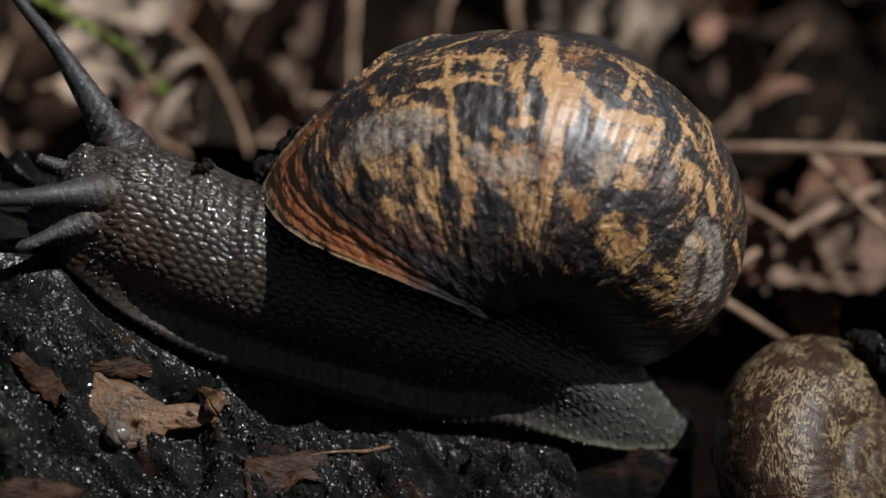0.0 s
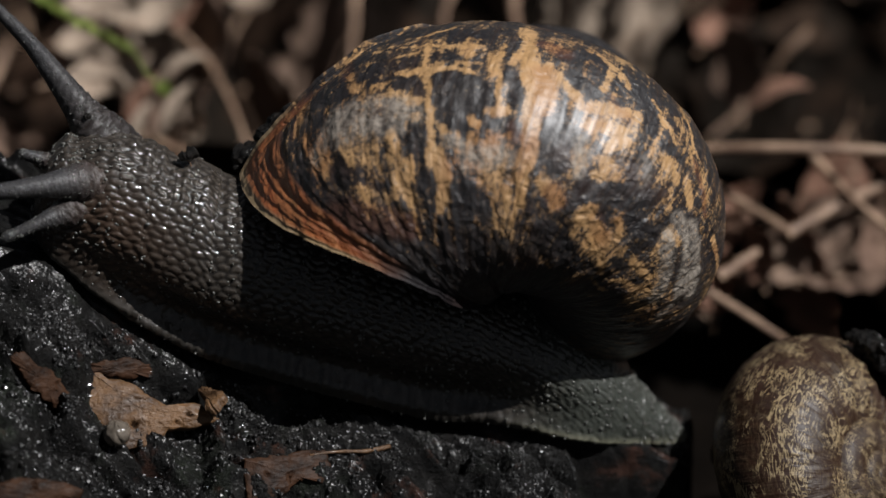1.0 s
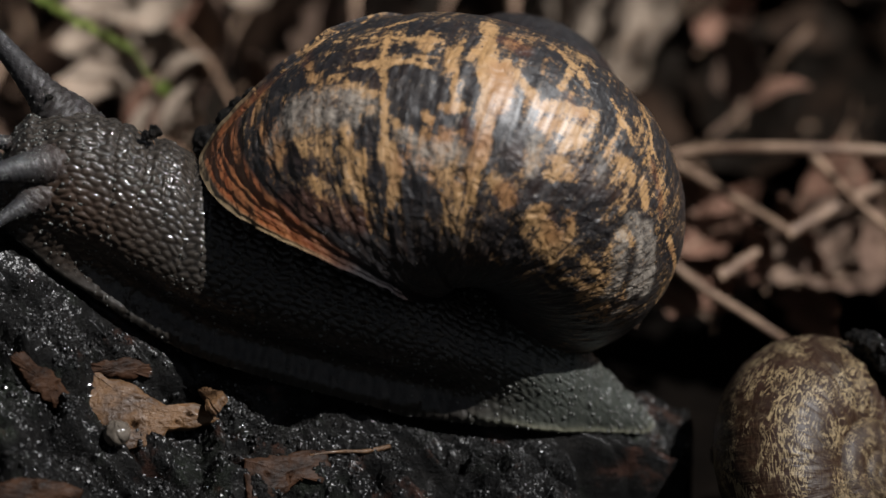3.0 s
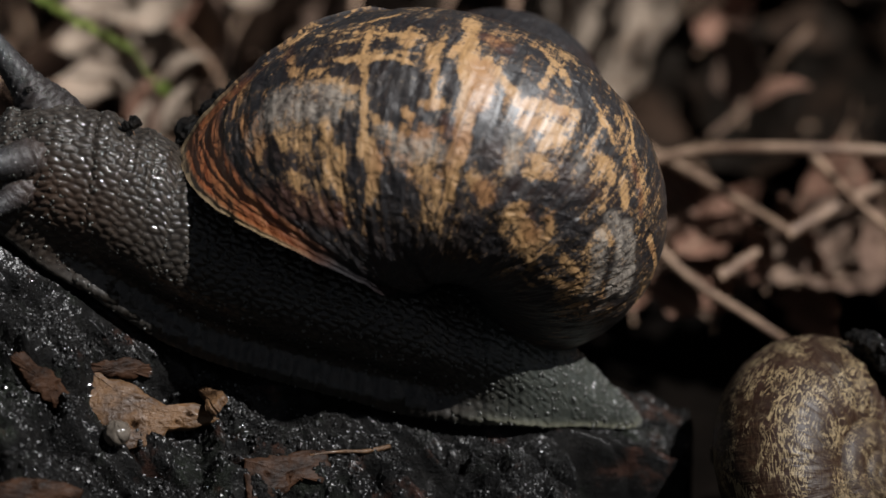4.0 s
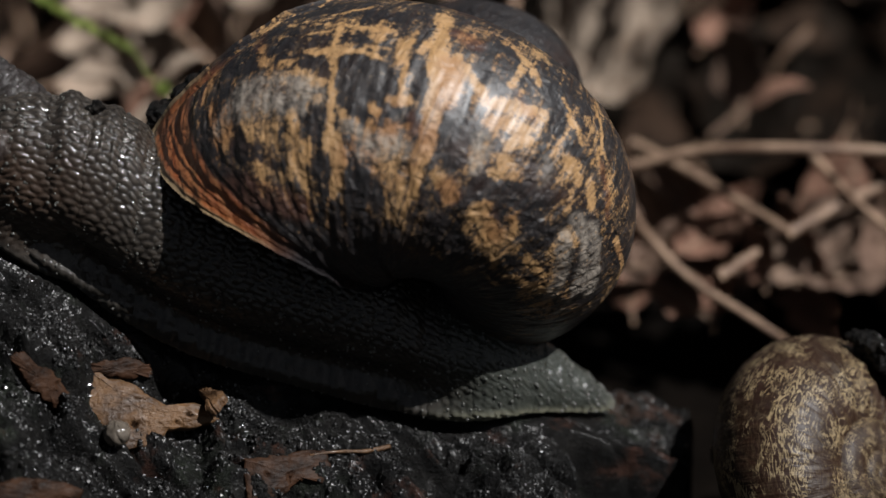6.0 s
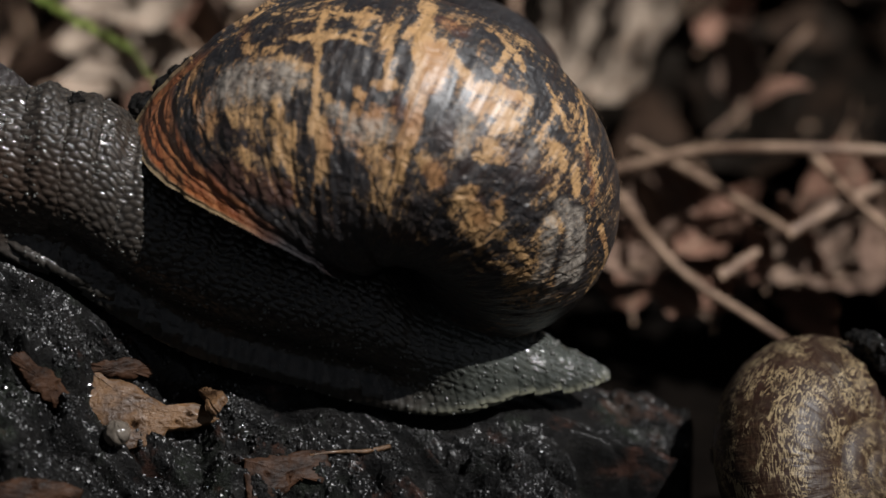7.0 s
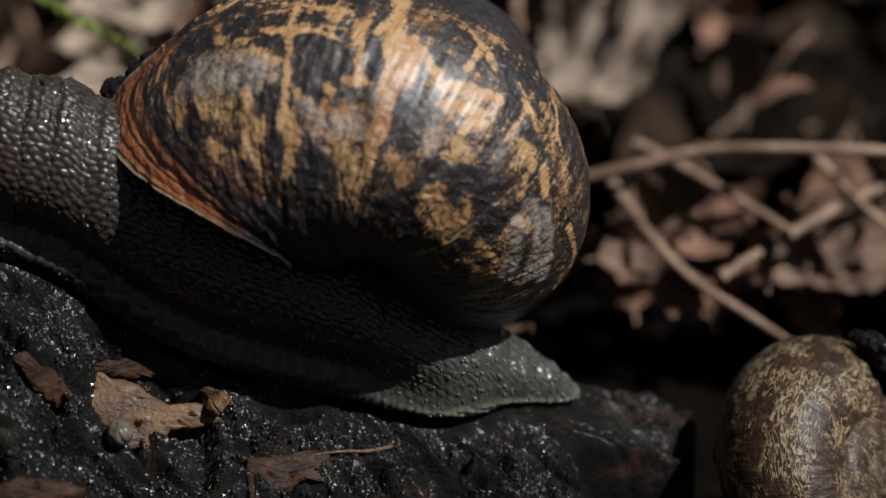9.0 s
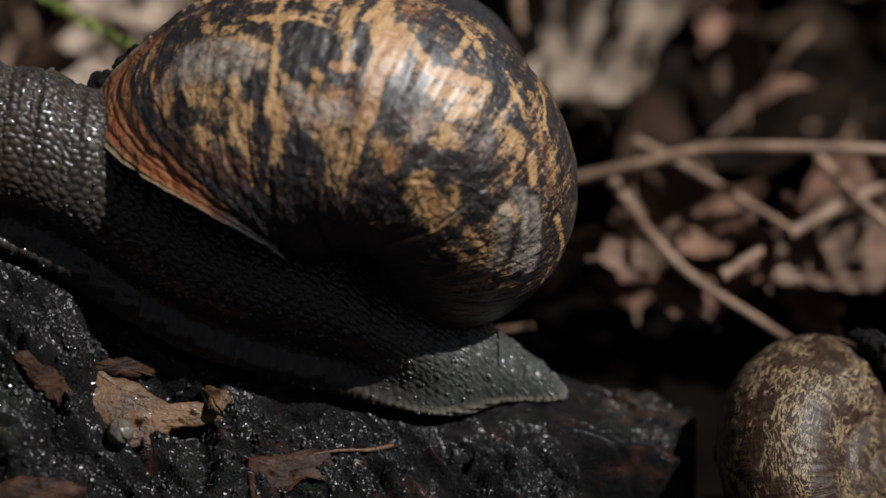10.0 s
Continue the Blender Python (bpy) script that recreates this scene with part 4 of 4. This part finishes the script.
def build_litter():
    pale, brown, shaded = [[make_leaf(60 + k, a, a * b, c, d, e, mat) for k, (a, b, c, d, e) in enumerate((
        (26, 0.55, 0.5, 0.3, 0.05), (34, 0.5, 0.3, 0.5, 0.12), (22, 0.7, 0.9, 0.2, 0.0), (40, 0.42, 0.4, 0.7, 0.15), (18, 0.6, 1.2, 0.5, 0.05), (30, 0.35, -0.6, 0.4, 0.0)))] for mat in (PALE_LEAF, BROWN_LEAF, SHADED_LEAF)]
    rs = np.random.RandomState(5)
    spots = [(x, y) for x in np.arange(-150, 151, 13) for y in np.arange(22, 200, 12)]
    for x, y in spots:
        x, y = x + rs.uniform(-6, 6), y + rs.uniform(-6, 6)
        if abs(x) > 60 + y * 0.6:
            continue
        if 1 < x < 30 and y < 52:
            continue
        lay_leaf(shaded[rs.randint(len(shaded))], pose(x / 1000, y / 1000, rs.uniform(0, 6) / 1000, rs.uniform(-45, 45), rs.uniform(-35, 35), rs.uniform(0, 360)),
                 "curled dead leaf in the litter, coloured near black for shade")
    for shapes, (px, py, z, k, size, ang, tip, label) in [(pale, q) for q in PALE_LEAVES] + [(brown, q) for q in BROWN_LEAVES]:
        p = at_height(*uv(px, py), z)
        m = TILT.to_4x4() @ Matrix.Rotation(radians(-ang), 4, "Y") @ Matrix.Rotation(radians(90 - tip), 4, "X")
        lay_leaf(shapes[k], Matrix.Translation(Vector(p) / 1000) @ m @ Matrix.Scale(size, 4), label)
    for k in range(30):
        px, py = rs.uniform(1060, 1640), rs.uniform(330, 480)
        size = rs.uniform(0.2, 0.42)
        p = at_height(*uv(px, py), rs.uniform(6, 12))
        m = TILT.to_4x4() @ Matrix.Rotation(rs.uniform(0, 6.28), 4, "Y") @ Matrix.Rotation(radians(rs.uniform(35, 75)), 4, "X")
        lay_leaf(brown[rs.randint(len(brown))], Matrix.Translation(Vector(p) / 1000) @ m @ Matrix.Scale(size, 4), "pinkish brown broken dead leaf among dry stems")
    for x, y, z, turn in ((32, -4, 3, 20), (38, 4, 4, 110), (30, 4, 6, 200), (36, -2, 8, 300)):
        lay_leaf(shaded[turn % 6], pose(x / 1000, y / 1000, z / 1000, 8, -6, turn), "dead leaf under an empty shell, coloured near black for shade")
    for pts, r, label in STEMS:
        p = curve_through([at_height(*uv(a, b), z) for a, b, z in pts], 24)
        p = p + 0.12 * np.stack([fbm(np.arange(24) / 4, np.zeros(24) + q, 71, 2) for q in range(3)], -1)
        v, f = tube(p - p[0], np.linspace(r, r * 0.7, 24) * (1 + 0.1 * fbm(np.arange(24) / 3, np.zeros(24), 72, 2)), 10)
        ob = tagged(new("dry_stem", make_mesh("dry_stem", v, f, STEM)), label, "stem", "dry stems")
        ob.location = Vector(p[0]) / 1000


PALE_LEAVES = (
    (1085, 95, 14, 0, 0.75, 35, 50, "large pale grey brown dead leaf"),
    (605, 80, 12, 1, 0.4, 82, 45, "pinkish grey dead leaf on edge"),
    (195, 150, 19, 2, 0.4, 20, 45, "pale crumpled piece of dead leaf"),
    (250, 200, 18, 5, 0.26, 78, 40, "narrow pale strip of leaf"),
    (445, -2, 15, 4, 0.34, 5, 40, "pale tan curled dead leaf"),
    (150, 75, 19, 2, 0.22, 20, 35, "small pale crumpled leaf scrap in the litter"),
    (180, 5, 21, 0, 0.26, 10, 40, "pale curled scrap of leaf"),
    (252, 225, 18, 5, 0.18, 80, 30, "narrow pale strip of leaf"),
    (285, 65, 20, 2, 0.4, 110, 35, "greyish tan folded dead leaf"),
    (318, 118, 21, 5, 0.18, 35, 45, "narrow pale strip of leaf"),
    (345, 165, 19, 4, 0.25, 120, 40, "small pale curled leaf"),
    (300, 235, 17, 5, 0.2, 70, 40, "narrow pale strip of leaf"),
    (340, 235, 16, 4, 0.3, 60, 30, "small tan curled leaf"),
    (225, 95, 22, 4, 0.3, 140, 30, "small pale curled leaf scrap"),
    (300, 20, 24, 2, 0.3, 40, 40, "pale crumpled piece of dead leaf"),
    (310, 205, 19, 5, 0.22, 75, 35, "narrow pale folded leaf strip"),
    (230, 40, 23, 5, 0.2, -30, 40, "narrow pale folded leaf strip"),
    (1060, 75, 17, 0, 0.52, 60, 48, "large pale grey brown dead leaf"),
    (1100, 150, 13, 2, 0.3, 30, 35, "pale lobed part of a dead leaf"),
    (1000, 25, 16, 0, 0.35, 80, 40, "pale grey brown dead leaf"),
    (1378, 160, 15, 5, 0.2, 20, 45, "small pale curled leaf tip"),
)
BROWN_LEAVES = (
    (345, 175, 15, 2, 0.85, 60, 55, "tan crumpled dead leaf lying open"),
    (300, 90, 15, 0, 0.6, 35, 50, "tan crumpled dead leaf lying open"),
    (590, 110, 12, 3, 0.42, 78, 45, "brown dead leaf standing on edge"),
    (560, 250, 10, 2, 0.45, 20, 45, "brown curled dead leaf behind the shell"),
    (505, 205, 11, 0, 0.5, 110, 45, "reddish brown curled dead leaf"),
    (30, 270, 8, 4, 0.4, 0, 40, "small brown dead leaf behind the log"),
    (1320, 115, 14, 2, 0.38, 100, 40, "reddish brown dead leaf"),
    (1300, 35, 16, 4, 0.4, 60, 40, "brown curled dead leaf"),
    (1125, 470, 12, 4, 0.36, 10, 35, "tan torn dead leaf under dry stems"),
    (1195, 515, 11, 2, 0.24, 150, 30, "tan torn dead leaf under dry stems"),
    (1280, 395, 13, 0, 0.36, 40, 35, "pinkish brown dead leaf under dry stems"),
    (1460, 440, 11, 0, 0.45, 30, 35, "brown dead leaf under dry stems"),
    (1540, 385, 12, 2, 0.24, 20, 40, "reddish brown dead leaf behind dry stems"),
    (1350, 440, 12, 4, 0.3, 110, 40, "brown curled dead leaf"),
)
STEMS = (
    (((900, 350, 14), (1080, 303, 18), (1230, 268, 20), (1400, 262, 21), (1640, 272, 20)), 0.55, "long pale dry grass stem across the litter"),
    (((1120, 255, 17), (1190, 288, 17), (1290, 345, 16), (1400, 415, 15)), 0.5, "dry brown stem leaning on leaves"),
    (((1390, 415, 15), (1480, 365, 16), (1600, 310, 17)), 0.5, "dry brown stem leaning on leaves"),
    (((1440, 280, 18), (1510, 350, 17), (1600, 430, 15)), 0.4, "thin dry brown stem"),
    (((1078, 325, 16), (1105, 362, 15.5), (1150, 420, 15), (1230, 500, 13), (1400, 610, 10)), 0.5, "long dry brown stem slanting down"),
    (((1270, 490, 14), (1340, 445, 15)), 0.5, "short dry stem piece"),
    (((262, 20, 20), (320, 60, 20), (372, 112, 19), (412, 190, 18), (440, 275, 16)), 0.3, "bent thin leaf stalk arching over the litter"),
    (((628, -20, 20), (622, 160, 15)), 0.35, "upright brown dry stem in litter"),
    (((905, -30, 22), (915, 60, 20)), 0.5, "upright pale dry stem"),
    (((800, -30, 22), (780, 60, 20)), 0.35, "upright pale dry stem"),
)


# ---- chips, crumbs and fragments on the log ----
def make_slab(outline, thick, seed, material):
    """A broken flake: an uneven outline in its own plane, thicker in the middle."""
    n = 140
    o = curve_through(list(outline) + [outline[0]], n + 1)[:-1]
    o = o + 0.28 * np.stack([fbm(np.arange(n) / 5, np.zeros(n), seed, 4, 0.7), fbm(np.arange(n) / 5, np.ones(n) * 7, seed, 4, 0.7)], -1)
    c = o.mean(0)
    rows = []
    for f in np.linspace(0.0, 1, 26):
        p = c + (o - c) * f
        pit = np.maximum(0, fbm(p[:, 0] * 1.3 + 2, p[:, 1] * 1.3, seed + 2, 3) - 0.45)
        z = thick * (0.75 - 0.5 * f ** 4) + 0.28 * thick * fbm(p[:, 0] * 0.7, p[:, 1] * 2.0, seed + 1, 5, 0.65) - 2.5 * thick * pit
        rows.append(np.c_[p, z])
    rows.append(np.c_[o * 1.0 + (c - o) * 0.04, -thick + 0 * o[:, 0]])
    v = np.concatenate(rows)
    return make_mesh("flake", v, grid_faces(len(rows), n, True), material)


def log_frame(p):
    d = 1.5
    dx = Vector((2 * d, 0, float(log_height(p[0] + d, p[1]) - log_height(p[0] - d, p[1])))).normalized()
    dy = Vector((0, 2 * d, float(log_height(p[0], p[1] + d) - log_height(p[0], p[1] - d)))).normalized()
    n = dx.cross(dy).normalized()
    dy = n.cross(dx)
    return Matrix((dx, dy, n)).transposed().to_4x4() @ Matrix.Rotation(-math.atan2(dx.z, dx.x), 4, "Z")


CHIPS = []


def build_flakes():
    for name, label, px, py, outline, thick, mat, seed in (
            ("wood_chip", "flat tan flake of bare wood in the wet log", 250, 722, ((-4.1, 2.8), (-4.0, 1.2), (-4.5, 0.5), (-3.7, -1.1), (-3.1, -2.7), (-1.8, -3.4), (-0.2, -3.0), (1.2, -2.8), (1.8, -1.9), (3.6, -1.7), (5.2, -1.4), (4.7, -0.8), (3.6, 0.0), (2.2, -0.8), (1.4, -0.1), (0.2, 0.9), (-0.9, 1.7), (-2.2, 2.0), (-3.4, 2.8)), 0.7, CHIP, 81),
            ("wood_chip", "small tan splinter of bare wood", 380, 718, ((-1.4, 1.2), (0.0, 0.8), (1.4, 0.3), (1.3, -1.1), (0.9, -1.4), (0.2, -0.5), (-1.6, 0.8)), 0.5, CHIP, 82),
            ("wood_chip", "dark reddish strip of bare wood under the crust", 208, 652, ((-2.4, 0.5), (0.4, 0.6), (2.2, -0.1), (1.9, -0.8), (-0.6, -0.6), (-2.2, -0.2)), 0.3, FRAGMENT, 87),
            ("wood_chip", "reddish brown strip of bare wood", 60, 665, ((-1.9, 1.9), (-0.3, 1.5), (1.6, -0.4), (2.3, -2.6), (1.0, -2.4), (-0.6, -0.7)), 0.3, FRAGMENT, 83),
            ("leaf_fragment", "brown translucent torn leaf fragment", 505, 840, ((-3.0, 1.2), (0, 1.3), (2.9, 1.3), (2.8, -0.9), (1.0, -0.5), (-0.5, -1.5), (-2.9, -1.8)), 0.3, FRAGMENT, 84),
            ("wood_chip", "brown flake of bare wood at the log's foot", 60, 868, ((-3, 0.5), (0, 0.8), (3, -0.2), (2, -1.2), (-3, -1.2)), 0.4, FRAGMENT, 85)):
        p = on_log(*uv(px, py))
        ob = tagged(new(name, make_slab(outline, thick, seed, mat)), label, name.replace("_", " "))
        ob.matrix_basis = Matrix.Translation((Vector(p) + log_frame(p).col[2].to_3d() * (0.7 if mat is CHIP else 0.4)) / 1000) @ log_frame(p)
        CHIPS.append((p, max(abs(q[0]) for q in outline), max(abs(q[1]) for q in outline)))
    twig = curve_through([on_log(*uv(a, b)) + np.array((0, 0, h)) for a, b, h in ((548, 812, 0.3), (600, 806, 0.3), (650, 803, 0.2), (690, 796, 0.25))], 20)
    v, f = tube(twig - twig[0], np.linspace(0.08, 0.2, 20) * (1 + 0.3 * fbm(np.arange(20) / 2, np.zeros(20), 86, 3)), 8)
    ob = tagged(new("twig", make_mesh("twig", v, f, CHIP)), "short thin brown twig lying on the log", "twig")
    ob.location = Vector(twig[0]) / 1000
    p = on_log(*uv(210, 778))
    ob = tagged(new("pale_grain", make_lump(0.95, 9, GLASSY, 24, 0.2)), "pale translucent round grain on the log", "grain")
    ob.location = Vector(p + np.array((0, -0.6, 0.9))) / 1000


def build_crumbs():
    rs = np.random.RandomState(7)
    unit = np.array(((1, 0, 0), (0, 1, 0), (-1, 0, 0), (0, -1, 0), (0, 0, 1), (0, 0, -1)), float)
    faces = np.array(((0, 1, 4), (1, 2, 4), (2, 3, 4), (3, 0, 4), (1, 0, 5), (2, 1, 5), (3, 2, 5), (0, 3, 5)))
    n = 75000
    x, y = rs.uniform(-36, 20, n), rs.uniform(-22, 7, n)
    keep = ((np.abs(y) > 5.2) | (x > 11)) & ((x < 9.5) | (y > -3)) & (fbm(x / 3, y / 2, 91, 4, 0.6) > rs.uniform(-0.5, 0.6, n))
    x, y = x[keep], y[keep]
    size = 0.04 + 0.13 * rs.rand(len(x)) ** 4
    th, ph = np.meshgrid(np.linspace(0.15, math.pi - 0.15, 6), np.arange(9) * 2 * math.pi / 9, indexing="ij")
    ball = np.stack([np.sin(th) * np.cos(ph), np.sin(th) * np.sin(ph), np.cos(th)], -1).reshape(-1, 3)
    ball_f = grid_faces(6, 9, True)
    heap_v, heap_f = [], []
    # coarser crumbs heaped against the chips
    for p, a, b in CHIPS:
        ang, far = rs.uniform(0, 6.28, 90), rs.normal(1.0, 0.18, 90)
        for k in range(len(ang)):
            q = rs.uniform(0.07, 0.2)
            cx, cy = p[0] + a * far[k] * math.cos(ang[k]), p[1] + b * 0.8 * far[k] * math.sin(ang[k])
            n0 = ball * q * (1 + 0.35 * rs.normal(size=(len(ball), 1)).clip(-1, 1)) + np.array((cx, cy, float(log_height(cx, cy)) + 0.2 * q))
            heap_f.append(ball_f + len(ball) * len(heap_v))
            heap_v.append(n0)
    z = log_height(x, y) + size * 0.35
    vs = unit[None] * size[:, None, None] * rs.uniform(0.6, 1.4, (len(x), 6, 1)) + np.stack([x, y, z], -1)[:, None]
    fs = (faces[None] + 6 * np.arange(len(x))[:, None, None]).reshape(-1, 3)
    me = make_mesh("crumbs", vs.reshape(-1, 3), fs, CRUMB, flat=True)
    tagged(new("crumbs", me), "black wet crumbs of rotten wood and soil on the log", "crumbs", kind="stuff")
    coarse = make_mesh("coarse_crumbs", np.concatenate(heap_v), np.concatenate(heap_f), WET_SOIL)
    tagged(new("coarse_crumbs", coarse), "coarse black wet crumbs heaped against the wood chips", "crumbs", kind="stuff")


def build_moss():
    v, f = [], []
    stem = curve_through([at_height(*uv(a, b), z) for a, b, z in ((60, -10, 33), (120, 28, 32), (180, 60, 31), (232, 88, 30), (260, 130, 28), (300, 165, 26))], 40)
    moss = tagged(new("moss_sprig"), "thin green moss sprig with tiny leaves hanging over litter", "moss")
    moss.location = Vector(stem[0]) / 1000
    a, b = tube(stem - stem[0], 0.09, 8)
    part("stem", make_mesh("stem", a, b, MOSS), moss)
    rs = np.random.RandomState(3)
    for k in range(300):
        t = 0.6 * rs.rand() if rs.rand() < 0.75 else rs.uniform(0.93, 1)
        p = stem[int(t * 39)] - stem[0]
        d = rs.normal(size=3)
        d /= np.linalg.norm(d)
        s = np.cross(d, rs.normal(size=3))
        s /= np.linalg.norm(s)
        n = np.cross(d, s) * 0.12
        ln = rs.uniform(0.35, 0.75)
        q = [p, p + d * ln * 0.5 + s * 0.22 + n, p + d * ln, p + d * ln * 0.5 - s * 0.22 + n, p + d * ln * 0.5 - n]
        i = len(v)
        v += q
        f += [[i, i + 1, i + 4], [i + 1, i + 2, i + 4], [i + 2, i + 3, i + 4], [i + 3, i, i + 4], [i, i + 1, i + 2, i + 3]]
    tagged(part("leaves", make_mesh("leaves", v, f, MOSS), moss), kind="stuff")


build_ground()
build_log()
build_snail()
build_debris(build_other_shell())
build_litter()
build_moss()
build_flakes()
build_crumbs()


def motions():
    snail = MOVERS[0][1]
    walk(snail, [(t, snail_pose(i)) for i, t in enumerate(TIMES)])
    for ob, thing, where in MOVERS:
        walk(ob, [(t, snail_pose(i).inverted() @ where(i)) for i, t in enumerate(TIMES)])
    for ob, root, axis, turns in STALKS:
        walk(ob, [(t, Matrix.Translation(root) @ Matrix.Rotation(radians(a), 4, axis)) for t, a in turns])


motions()
